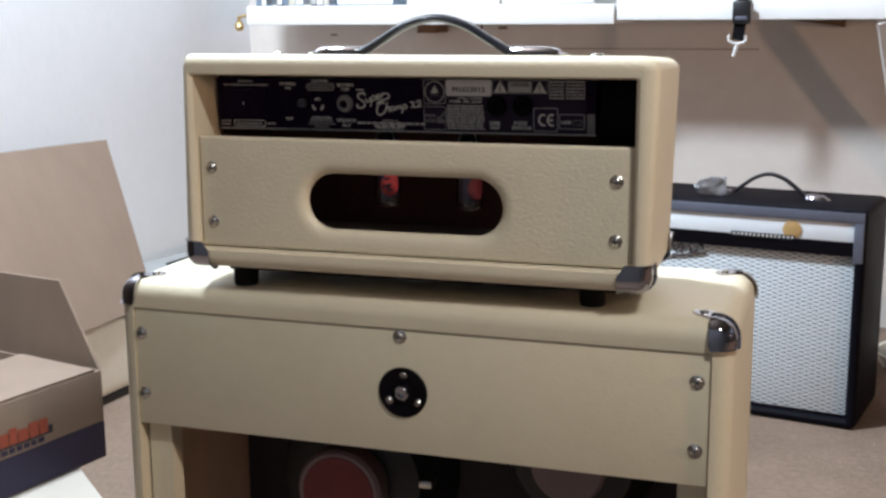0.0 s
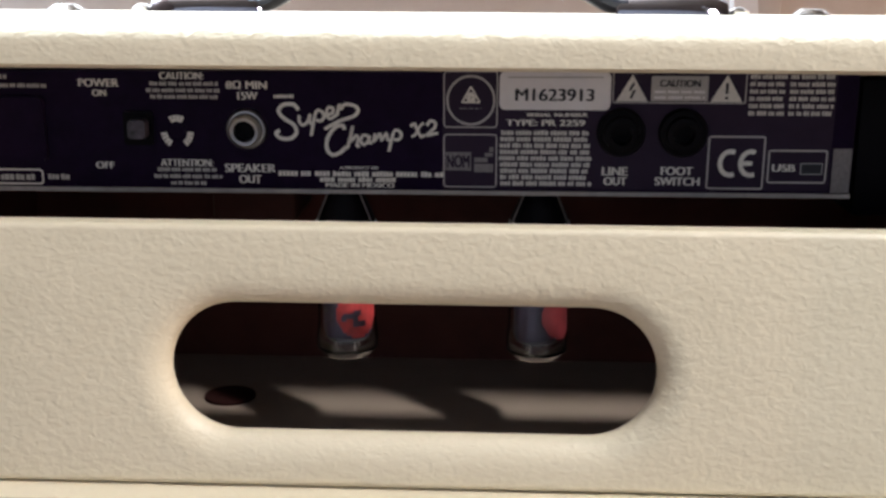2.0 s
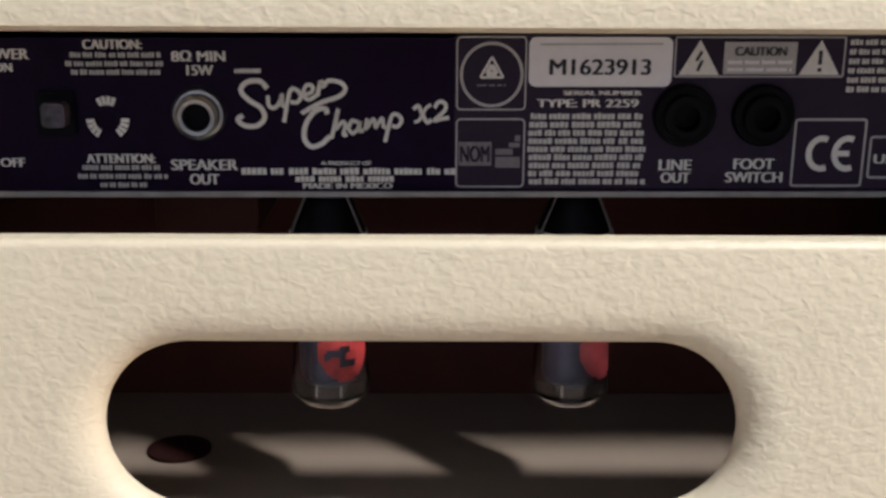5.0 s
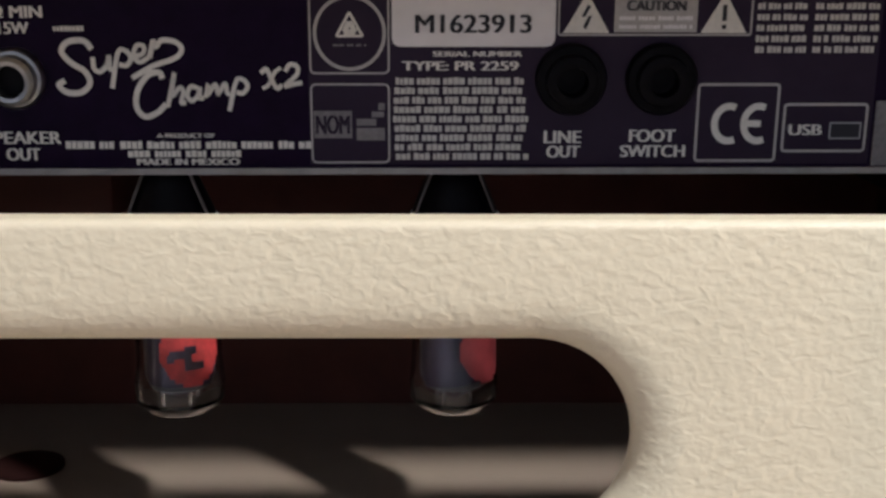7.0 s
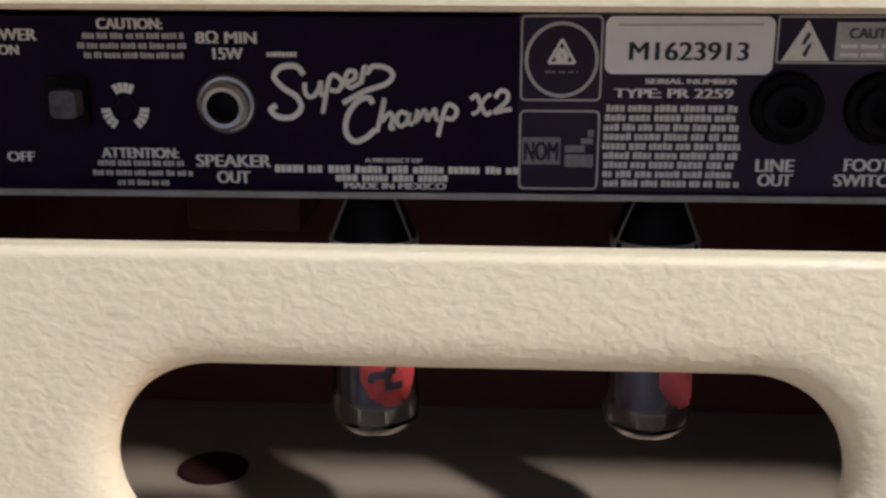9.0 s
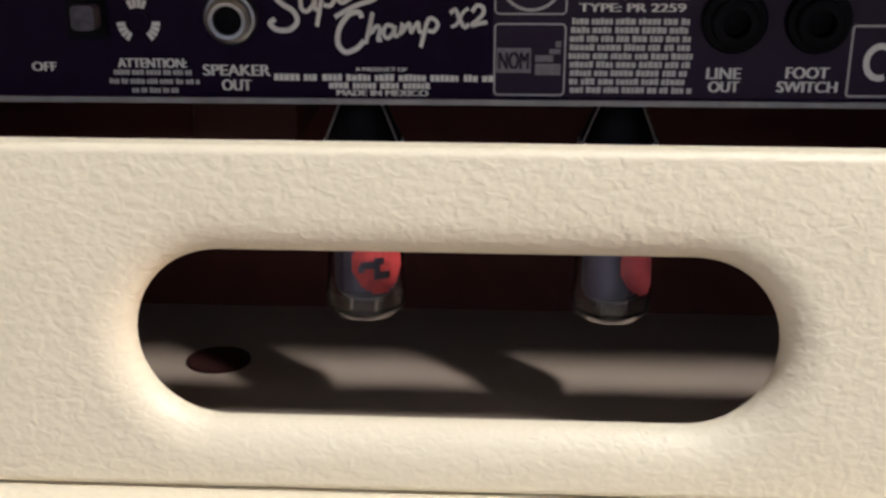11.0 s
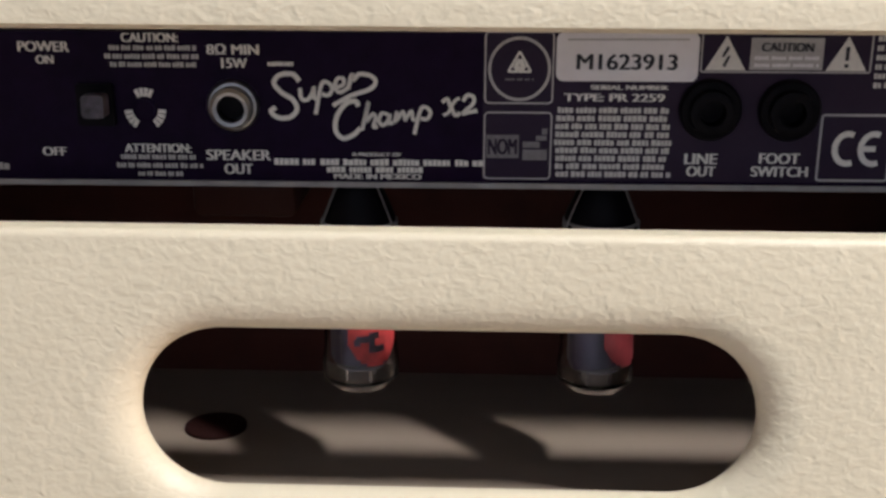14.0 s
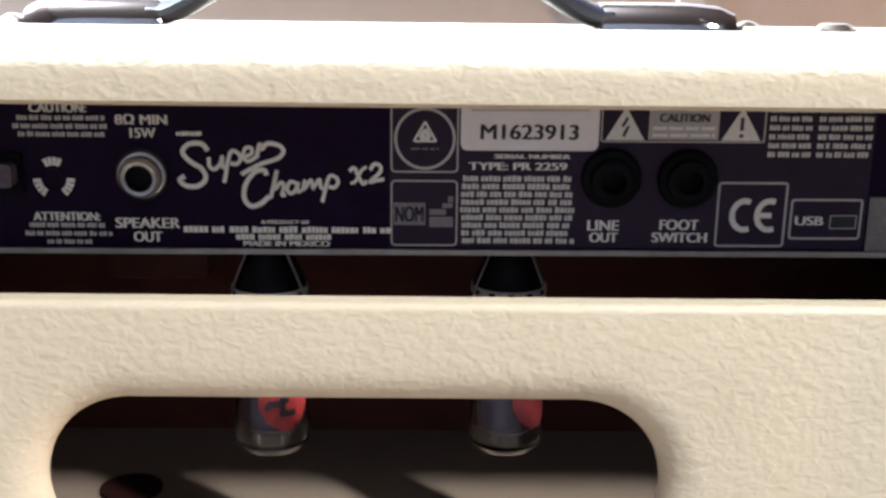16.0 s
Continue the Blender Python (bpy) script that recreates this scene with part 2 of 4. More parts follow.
def glass_material():
    m = bpy.data.materials.new("clear_tube_glass")
    m.use_nodes = True
    b = m.node_tree.nodes["Principled BSDF"]
    b.inputs["Base Color"].default_value = (0.95, 0.95, 0.97, 1)
    b.inputs["Roughness"].default_value = 0.03
    b.inputs["Transmission Weight"].default_value = 1.0
    b.inputs["IOR"].default_value = 1.45
    return m


GLASS = glass_material()
BAG = material("clear_plastic_bag", (0.50, 0.50, 0.53), rough=0.25, vary=0.05)
BAG.node_tree.nodes["Principled BSDF"].inputs["Transmission Weight"].default_value = 0.7


# ---- mesh helpers ----
def finish(name, bm, mat, parent=None, label="", smooth=True):
    bmesh.ops.recalc_face_normals(bm, faces=bm.faces)
    me = bpy.data.meshes.new(name)
    bm.to_mesh(me)
    bm.free()
    if smooth:
        me.polygons.foreach_set("use_smooth", [True] * len(me.polygons))
        me.set_sharp_from_angle(angle=radians(35))
    for mm in mat if isinstance(mat, (list, tuple)) else [mat]:
        me.materials.append(mm)
    ob = new(name, me)
    if parent is not None:
        ob.parent = parent
    if label:
        tagged(ob, label)
    return ob


def part(name, bm, mat, parent, label="", smooth=True):
    return finish(name, bm, mat, parent, label, smooth)


ROOM = Matrix.Translation((-0.0153, 0.0479, -0.0440)) @ Matrix.Rotation(radians(-0.68), 4, "Z") @ Matrix.Scale(1.06, 4)  # the room stands slightly askew to the amplifier


def thing(name, label, category, at=(0, 0, 0), rz=0, group=""):
    ob = new(name)
    ob.empty_display_size = 0.05
    ob.matrix_world = ROOM @ pose(*at, 0, 0, rz)
    return tagged(ob, label, category, group)


def box(bm, lo, hi, bevel=0.0, seg=2, m=None):
    """A box from corner to corner, with rounded edges."""
    made = bmesh.ops.create_cube(bm, size=1.0)["verts"]
    c, d = [(a + b) / 2 for a, b in zip(lo, hi)], [b - a for a, b in zip(lo, hi)]
    bmesh.ops.transform(bm, matrix=Matrix.Translation(c) @ Matrix.Diagonal((*d, 1)), verts=made)
    if bevel:
        edges = list({e for v in made for e in v.link_edges})
        made = bmesh.ops.bevel(bm, geom=edges, offset=bevel, segments=seg, affect="EDGES", profile=0.5)["verts"]
    if m is not None:
        bmesh.ops.transform(bm, matrix=m, verts=list({v for v in made}))
    return bm


def boxed(lo, hi, bevel=0.0, seg=2, m=None):
    return box(bmesh.new(), lo, hi, bevel, seg, m)


def loft(bm, loops, ring=False, caps=(False, False)):
    """Faces between loops of points that follow one another; ring joins the last to the first."""
    rows = [[bm.verts.new(p) for p in loop] for loop in loops]
    n = len(rows[0])
    pairs = list(zip(rows, rows[1:])) + ([(rows[-1], rows[0])] if ring else [])
    for a, b in pairs:
        for i in range(n):
            j = (i + 1) % n
            bm.faces.new((a[i], a[j], b[j], b[i]))
    if caps[0]:
        bm.faces.new(rows[0])
    if caps[1]:
        bm.faces.new(rows[-1])
    return bm


def round_rect(x0, z0, x1, z1, r, n=6):
    """Points of a rounded rectangle in x and z."""
    r = max(r, 0.0003)
    pts = []
    for cx, cz, a0 in ((x1 - r, z1 - r, 0), (x0 + r, z1 - r, 90), (x0 + r, z0 + r, 180), (x1 - r, z0 + r, 270)):
        for i in range(n + 1):
            a = radians(a0 + 90 * i / n)
            pts.append((cx + r * math.cos(a), cz + r * math.sin(a)))
    return pts


def lathe(bm, profile, m=None, n=28):
    """A turned body: profile of (radius, height) about z."""
    rings = [[(r * math.cos(2 * math.pi * i / n), r * math.sin(2 * math.pi * i / n), h) for i in range(n)] for r, h in profile]
    if m is not None:
        rings = [[m @ Vector(p) for p in ring] for ring in rings]
    return loft(bm, rings, caps=(profile[0][0] > 1e-6, profile[-1][0] > 1e-6))


def smooth_path(points, steps=6):
    """Catmull-Rom points through the given ones."""
    p = [Vector(q) for q in points]
    p = [p[0] * 2 - p[1]] + p + [p[-1] * 2 - p[-2]]
    out = []
    for i in range(1, len(p) - 2):
        for s in range(steps):
            t = s / steps
            out.append(0.5 * (2 * p[i] + (p[i + 1] - p[i - 1]) * t + (2 * p[i - 1] - 5 * p[i] + 4 * p[i + 1] - p[i + 2]) * t * t + (3 * p[i] - p[i - 1] - 3 * p[i + 1] + p[i + 2]) * t ** 3))
    out.append(p[-2])
    return out


def sweep(bm, path, section, up=Vector((0, 0, 1))):
    """A section of (sideways, upwards) points drawn along a path."""
    loops = []
    for i, p in enumerate(path):
        d = (path[min(i + 1, len(path) - 1)] - path[max(i - 1, 0)]).normalized()
        side = d.cross(up).normalized() if abs(d.dot(up)) < 0.99 else Vector((1, 0, 0))
        over = side.cross(d)
        loops.append([p + side * a + over * b for a, b in section])
    return loft(bm, loops, caps=(True, True))


def circle(r, n=10, rx=None):
    return [((rx or r) * math.cos(2 * math.pi * i / n), r * math.sin(2 * math.pi * i / n)) for i in range(n)]


def screw_at(place, parent, r=0.0047, name="screw"):
    """A domed cross-head screw with its cup washer; its head looks along -y."""
    bm = bmesh.new()
    base = Matrix.Translation(place) @ Matrix.Rotation(radians(90), 4, "X")
    lathe(bm, [(r * 1.45, -0.0005), (r * 1.4, 0.0006), (r * 1.1, 0.0014), (r * 0.98, 0.0009), (r * 0.92, 0.0016), (r * 0.6, 0.0026), (r * 0.25, 0.0030), (0.00001, 0.0030)], base, 20)
    ob = part(name, bm, SCREW, parent)
    slot = bmesh.new()
    turn = Matrix.Rotation(radians(random.uniform(0, 90)), 4, "Z")
    for a in (0, 90):
        box(slot, (-r * 0.62, -r * 0.11, 0.0022), (r * 0.62, r * 0.11, 0.00325), m=base @ turn @ Matrix.Rotation(radians(a), 4, "Z"))
    part("cross_slot", slot, INK, ob)
    return ob


# ---- the room ----
XL, XR, YB, YF, ZC = -1.15, 2.60, 1.95, -1.45, 2.45


def structure(name, bm, mat, label, category):
    ob = tagged(finish(name, bm, mat, smooth=False), label, category, kind="structure")
    ob.matrix_world = ROOM
    return ob


def slab(name, lo, hi, mat, label, category):
    return structure(name, boxed(lo, hi), mat, label, category)


slab("floor", (XL - 0.1, YF - 0.1, -0.1), (XR + 0.1, YB + 0.1, 0.0), CARPET, "worn beige-brown mottled carpet floor", "floor")
# Ceiling is out of view; its dark colour holds back bounced light.
slab("ceiling", (XL - 0.1, YF - 0.1, ZC), (XR + 0.1, YB + 0.1, ZC + 0.1), DARK_CEILING, "unseen ceiling, dark to hold back bounced light", "ceiling")
slab("wall_north", (XL - 0.1, YB, 0.0), (XR + 0.1, YB + 0.1, ZC), FAR_WALL_PAINT, "cream-white painted wall below a long shelf", "wall")
slab("wall_west", (XL - 0.1, 0.45, 0.0), (XL, YB, ZC), WALL_PAINT, "plain cool white painted wall", "wall")
# Rear half is never in view; kept dark to lower the fill.
slab("wall_west_rear", (XL - 0.1, YF, 0.0), (XL, 0.45, ZC), DARK_WALL, "unseen wall, dark to cut bounced light", "wall")
# Unseen wall; its grey sets how much light bounces onto the chassis.
slab("wall_south", (XL - 0.1, YF - 0.1, 0.0), (XR + 0.1, YF, ZC), REAR_FILL_GREY, "unseen grey wall, toned to set the fill on the chassis", "wall")
# Unseen wall, dark against bounce, with openings for two lamps.
east = bmesh.new()
for lo, hi in (((XR, YF, 0), (XR + 0.1, -0.62, ZC)), ((XR, -0.62, 0), (XR + 0.1, -0.10, 0.55)), ((XR, -0.62, 1.05), (XR + 0.1, -0.10, ZC)), ((XR, -0.10, 0), (XR + 0.1, 0.55, ZC)),
               ((XR, 0.55, 0), (XR + 0.1, 1.25, 1.15)), ((XR, 0.55, 1.85), (XR + 0.1, 1.25, ZC)), ((XR, 1.25, 0), (XR + 0.1, YB, ZC))):
    box(east, lo, hi)
structure("wall_east", east, DARK_WALL, "unseen wall, dark to cut bounced light, with two lamp openings", "wall")


pendant = thing("ceiling_lamp", "plain white pendant lamp hanging from the ceiling", "lamp", (-0.72, 0.42, ZC))
bm = bmesh.new()
lathe(bm, [(0.05, 0.0), (0.05, -0.02), (0.006, -0.03), (0.004, -0.10), (0.0001, -0.10)], n=20)
part("rose", bm, SHELF_PAINT, pendant)
rear_lamp = thing("pendant_spot", "plain white spot lamp hanging from the ceiling on a cord", "lamp", (0.885, -0.835, ZC))
bm = bmesh.new()
lathe(bm, [(0.05, 0.0), (0.05, -0.02), (0.006, -0.03), (0.004, -0.42), (0.0001, -0.42)], n=20)
part("cord", bm, SHELF_PAINT, rear_lamp)

# ---- shelf on the far wall ----
def shelf_board(x0, x1, z0, z1, y0, label):
    t = thing("shelf_board", label, "shelf", ((x0 + x1) / 2, 1.80, z0), group="wall shelf boards")
    w = (x1 - x0) / 2
    part("board", boxed((-w, y0 - 1.80, 0), (w, YB - 1.801, z1 - z0), 0.003), SHELF_PAINT, t)
    return t


shelf_board(-1.02, -0.13, 0.704, 0.748, 1.68, "white painted wooden shelf board with worn edge")
shelf_board(-0.127, 2.58, 0.7125, 0.763, 1.69, "thicker white painted wooden shelf board")

brace = thing("shelf_brace", "white painted wooden brace under the wall shelf", "brace", (0.530, 1.93, 0.30))
bm = bmesh.new()
sweep(bm, [Vector((-0.0193, -0.002, 0.05)), Vector((-0.0588, -0.12, 0.2238)), Vector((-0.0976, -0.225, 0.4122))], [(-0.022, -0.011), (0.022, -0.011), (0.022, 0.011), (-0.022, 0.011)], Vector((0, -1, 0.6)).normalized())
part("strut", bm, SHADED_BRACE, brace, smooth=False)
part("wall_batten", boxed((-0.022, -0.004, 0.0), (0.022, 0.018, 0.405), 0.002), SHADED_BRACE, brace)
part("foot_block", boxed((-0.026, -0.030, 0.012), (0.026, -0.005, 0.062), 0.002), SHELF_PAINT, brace)
screw_at((0.0, -0.0135, 0.085), brace, 0.004)

# The dark shadow below the shelf is built as a solid wedge.
wedge = thing("shelf_shadow_wedge", "dark wedge drawn for the shadow under the white shelf", "wedge", (0.35, YB - 0.002, 0.7123))
bm = bmesh.new()
side = [(-0.140, -0.0001), (0.0, -0.0001), (-0.002, -0.019), (-0.030, -0.014)]
loft(bm, [[(x, -0.030, z) for x, z in side], [(x, 0.0, z) for x, z in side]], caps=(True, True))
part("wedge_body", bm, BROWN, wedge, smooth=False)
seam = structure("wall_seam", boxed((-0.42, YB - 0.0012, 0.6420), (0.16, YB - 0.0002, 0.6436)), BROWN, "thin dark crack line along the painted wall", "crack")

for mx, mz, mw, mh in ((-0.396, 0.693, 0.022, 0.006), (-0.848, 0.676, 0.018, 0.004), (0.585, 0.637, 0.018, 0.004), (0.555, 0.637, 0.020, 0.004), (-0.45, 0.69, 0.004, 0.05)):
    scuff = thing("wall_scuff", "small dark dent in the white wall under the shelf", "scuff", (mx - 0.06, YB - 0.0004, mz), group="dents in the wall")
    part("dent", boxed((-mw / 2, -0.001, -mh / 2), (mw / 2, 0.0, mh / 2)), BROWN, scuff)
block = thing("wooden_block", "small brown wooden block under the white shelf", "block", (-0.62, 1.93, 0.704))
part("block_body", boxed((-0.028, -0.075, -0.022), (0.022, 0.018, -0.0005), 0.002), BROWN, block)
hook = thing("cup_hook", "small brass cup hook screwed into the shelf end", "hook", (-1.045, 1.69, 0.705))
bm = bmesh.new()
lathe(bm, [(0.001, -0.016), (0.009, -0.013), (0.012, -0.005), (0.009, 0.004), (0.005, 0.007), (0.004, 0.02)], n=16)
part("hook_head", bm, BRASS, hook)
bm = bmesh.new()
sweep(bm, [Vector((0.0, 0.0, 0.018)), Vector((0.02, 0.002, 0.022)), Vector((0.035, 0.004, 0.024))], circle(0.0035))
part("shank", bm, BRASS, hook)


def shelf_things():
    rnd = random.Random(4)
    cols = [material("book_cover", c, rough=0.5, vary=0.15, scale=30) for c in ((0.12, 0.13, 0.15), (0.42, 0.43, 0.44), (0.16, 0.22, 0.30), (0.55, 0.52, 0.45), (0.08, 0.08, 0.09))]
    x = -1.0
    i = 0
    while x < -0.80:
        w = rnd.uniform(0.011, 0.02)
        t = thing("disc_case", "slim plastic disc case standing on the shelf", "disc case", (x, 1.76, 0.748), group="disc cases on the shelf")
        part("case", boxed((0, -0.065, 0), (w, 0.06, 0.19), 0.001), cols[i % 5], t)
        part("spine_paper", boxed((0.001, -0.066, 0.004), (w - 0.001, -0.0652, 0.186)), LABEL_WHITE if i % 3 == 1 else cols[(i + 2) % 5], t)
        x += w + 0.0012
        i += 1
    for k, (x0, w, c, h) in enumerate(((-0.79, 0.15, 2, 0.03), (-0.62, 0.22, 3, 0.025), (-0.385, 0.22, 1, 0.022))):
        t = thing("flat_book", "book lying flat on the white shelf", "book", (x0 + w / 2, 1.79, 0.748), rz=(-4, 3, -6)[k], group="flat books on the shelf")
        part("cover", boxed((-w / 2, -0.09, 0), (w / 2, 0.08, h), 0.002), cols[c], t)
        part("page_block", boxed((-w / 2 + 0.004, -0.0905, 0.004), (w / 2 - 0.004, -0.086, h - 0.004)), LABEL_WHITE, t)


shelf_things()

strap = thing("camera_strap", "black webbing strap with buckle and metal snap hook below shelf", "strap", (0.135, 1.672, 0.70))
bm = bmesh.new()
sweep(bm, smooth_path([(0.008, 0.10, 0.062), (0.008, 0.03, 0.064), (0.007, 0.003, 0.058), (0.006, 0.0, 0.02), (0.0, -0.001, -0.03)], 4), [(-0.0125, -0.001), (0.0125, -0.001), (0.0125, 0.001), (-0.0125, 0.001)], Vector((0, -1, 0.02)).normalized())
part("webbing", bm, NYLON, strap)
bm = bmesh.new()
box(bm, (-0.012, -0.010, 0.004), (0.026, 0.0, 0.052), 0.004)
buckle = part("buckle", bm, BLACK_PLASTIC, strap)
part("release_tab", boxed((-0.006, -0.0125, 0.012), (0.019, -0.0102, 0.020), 0.001), GREY_CONTROL, buckle)
bm = bmesh.new()
sweep(bm, smooth_path([(-0.017, -0.002, -0.018), (-0.018, -0.002, -0.030), (-0.006, -0.002, -0.036), (0.008, -0.002, -0.036), (0.017, -0.002, -0.030), (0.016, -0.002, -0.020)], 4), circle(0.0028), Vector((0, -1, 0)))
snap = part("snap_ring", bm, BRIGHT_NICKEL, strap)
bm = bmesh.new()
sweep(bm, smooth_path([(0.0, -0.002, -0.036), (-0.003, -0.002, -0.050), (-0.007, -0.002, -0.064)], 4), circle(0.0042), Vector((0, -1, 0)))
part("snap_bolt", bm, BRIGHT_NICKEL, snap)


# ---- black combo amplifier on the floor ----
def strap_handle(parent, half, rise, at, thick=0.0045, wide=0.011, plate=0.030, mat=HANDLE_BLACK):
    """An arched strap between two chrome end caps; at: the middle of its base."""
    cx, cy, cz = at
    pts = [(-half - 0.004, 0.0045), (-half + 0.004, 0.0055), (-half * 0.72, rise * 0.42), (-half * 0.38, rise * 0.82), (0.0, rise), (half * 0.38, rise * 0.82), (half * 0.72, rise * 0.42), (half - 0.004, 0.0055), (half + 0.004, 0.0045)]
    bm = bmesh.new()
    sec = [(wide * math.cos(a), thick * math.sin(a)) for a in [2 * math.pi * (i + 0.5) / 12 for i in range(12)]]
    sweep(bm, smooth_path([(cx + x, cy, cz + z) for x, z in pts], 6), sec, Vector((0, 0, 1)))
    strap_part = part("strap", bm, mat, parent)
    for s in (-1, 1):
        bm = bmesh.new()
        a, b = half - 0.001, half + plate + 0.012
        loops = []
        for x, h, w in ((a, 0.0082, 0.0120), (a + 0.002, 0.0090, 0.0130), (b - 0.016, 0.0090, 0.0130), (b - 0.006, 0.0082, 0.0122), (b - 0.001, 0.0060, 0.0105), (b, 0.0024, 0.0085)):
            loops.append([(cx + s * x, cy + k * w, cz + j * h) for k, j in ((-1, 0), (-0.97, 0.14), (-0.84, 0.52), (-0.66, 0.82), (-0.40, 1.0), (0.40, 1.0), (0.66, 0.82), (0.84, 0.52), (0.97, 0.14), (1, 0))])
        loft(bm, loops, caps=(True, True))
        cap = part("handle_cap", bm, CHROME, parent, "chrome end cap")
        bm = bmesh.new()
        lathe(bm, [(0.0045, 0.0), (0.0045, 0.002), (0.002, 0.0035), (0.00001, 0.0037)], Matrix.Translation((cx + s * (b + 0.004), cy - 0.004, cz)), 14)
        part("cap_screw", bm, SCREW, cap)
    return strap_part


def combo_amp():
    t = thing("combo_amplifier", "black combo guitar amplifier with silver grille cloth standing on the carpet", "amplifier", (0.198, 1.215, 0.0), rz=-10.6)
    W, H, D, th = 0.212, 0.393, 0.215, 0.017
    bm = bmesh.new()
    o = lambda i, r: round_rect(-W + i, 0.0 + i, W - i, H - i, max(r - i, 0.001), 5)
    q = lambda pts, y: [(x, y, z) for x, z in pts]
    inner = round_rect(-W + th, 0.018, W - th, H - th, 0.002, 5)
    loft(bm, [q(inner, D - 0.012), q(inner, 0.004), q(o(0.012, 0.012), 0.0), q(o(0.006, 0.012), 0.001), q(o(0.0015, 0.012), 0.006), q(o(0, 0.012), 0.012), q(o(0, 0.012), D - 0.01), q(o(0.003, 0.012), D - 0.003), q(o(0.012, 0.012), D)], caps=(True, True))
    part("cabinet", bm, BLACK_TOLEX, t)
    part("grille_cloth", boxed((-W + th + 0.002, 0.014, 0.022), (W - th - 0.002, 0.020, 0.318), 0.002), GRILLE, t, "silver woven grille cloth")
    part("lower_strip", boxed((-W + th, 0.003, 0.312), (W - th, 0.022, 0.337)), JET, t)
    panel = part("control_panel", boxed((-W + th, 0.0035, 0.337), (W - th, 0.020, 0.371), 0.001), WHITE_PANEL, t, "bright silver control panel")
    bm = bmesh.new()
    box(bm, (-0.022, 0.0, 0.334), (0.092, 0.0030, 0.342))
    strip = part("scale_strip", bm, INK, panel)
    bm = bmesh.new()
    for i in range(15):
        box(bm, (-0.018 + i * 0.0074, -0.0007, 0.3365), (-0.0145 + i * 0.0074, -0.0001, 0.3400))
    part("scale_mark", bm, PRINT, strip)
    bm = bmesh.new()
    lathe(bm, [(0.0165, 0.0), (0.0165, 0.002), (0.014, 0.0028), (0.00001, 0.0030)], Matrix.Translation((0.086, 0.0034, 0.352)) @ Matrix.Rotation(radians(90), 4, "X"), 24)
    part("tan_disc", bm, TAN, t, "round tan wooden disc")
    part("side_trim", boxed((W - th - 0.003, -0.0016, 0.302), (W - 0.0035, 0.0030, 0.3715), 0.0008), GREY_CONTROL, t)
    part("side_trim", boxed((-W + 0.0035, -0.0016, 0.302), (-W + th + 0.003, 0.0030, 0.3715), 0.0008), GREY_CONTROL, t)
    part("top_trim", boxed((-W + 0.0035, -0.0016, 0.3718), (W - 0.0035, 0.0030, 0.3890), 0.0008), GREY_CONTROL, t)
    strap_handle(t, 0.070, 0.042, (0.018, 0.105, H - 0.0005), thick=0.0035, wide=0.010, plate=0.022)
    bm = bmesh.new()
    base = Vector((-0.150, 0.012, 0.288))
    for pts in ([(0, 0.0), (0.012, 0.018), (0.022, 0.006), (0.03, 0.020), (0.036, 0.008)], [(0.03, 0.004), (0.045, 0.016), (0.055, 0.004), (0.068, 0.020), (0.075, 0.012)], [(-0.004, -0.006), (0.03, -0.002), (0.08, 0.006)]):
        sweep(bm, smooth_path([base + Vector((x, 0, z)) for x, z in pts], 5), circle(0.0022, 6), Vector((0, -1, 0)))
    part("script_badge", bm, CHROME, t, "raised silver script badge")
    for sx in (-1, 1):
        for y in (0.03, D - 0.03):
            bm = bmesh.new()
            lathe(bm, [(0.014, -0.0005), (0.014, 0.004), (0.016, 0.006)], Matrix.Translation((sx * (W - 0.035), y, 0.0)), 14)
            part("foot", bm, RUBBER, t)
    return t


combo_amp()

bag = thing("plastic_bag", "small crumpled clear plastic bag on the black amplifier", "bag", (0.135, 1.315, 0.3925), rz=20)
bm = bmesh.new()
bmesh.ops.create_icosphere(bm, subdivisions=4, radius=0.026)
for v in bm.verts:
    k = 1 + 0.55 * noise.noise(v.co * 55) + 0.35 * noise.noise(v.co * 130)
    v.co = Vector((v.co.x * k * 1.1, v.co.y * k * 0.8, max(v.co.z * k * 0.75 + 0.012, 0.0)))
part("film", bm, BAG, bag)

tray = thing("round_tray", "shallow round beige tray with brown scraps on the floor", "tray", (0.56, 1.62, 0.0))
bm = bmesh.new()
lathe(bm, [(0.075, 0.0), (0.10, 0.006), (0.112, 0.030), (0.116, 0.036), (0.110, 0.035), (0.098, 0.012), (0.00001, 0.010)], n=36)
part("dish", bm, CREAM_VINYL, tray)
rnd = random.Random(8)
for i in range(7):
    s = thing("scrap", "rough brown scrap lying in the round tray", "scrap", (0.56 + rnd.uniform(-0.06, 0.05), 1.62 + rnd.uniform(-0.06, 0.05), 0.0105), rnd.uniform(0, 180), "brown scraps in the tray")
    bm = bmesh.new()
    bmesh.ops.create_icosphere(bm, subdivisions=2, radius=rnd.uniform(0.02, 0.034))
    for v in bm.verts:
        v.co *= 1 + 0.5 * noise.noise(v.co * 60 + Vector((i * 9, 0, 0)))
        v.co.z = max(v.co.z * 0.7 + 0.014, 0)
    part("lump", bm, BROWN if i % 3 else BLACK_PLASTIC, s)

block = thing("power_block", "dark grey upright plastic power block by the wall", "power supply", (0.605, 1.78, 0.0), rz=-8)
part("case", boxed((-0.028, -0.02, 0.0), (0.028, 0.03, 0.118), 0.004), GREY_CONTROL, block)
part("face_plate", boxed((-0.022, -0.0225, 0.012), (0.022, -0.0202, 0.108), 0.001), BLACK_PLASTIC, block)


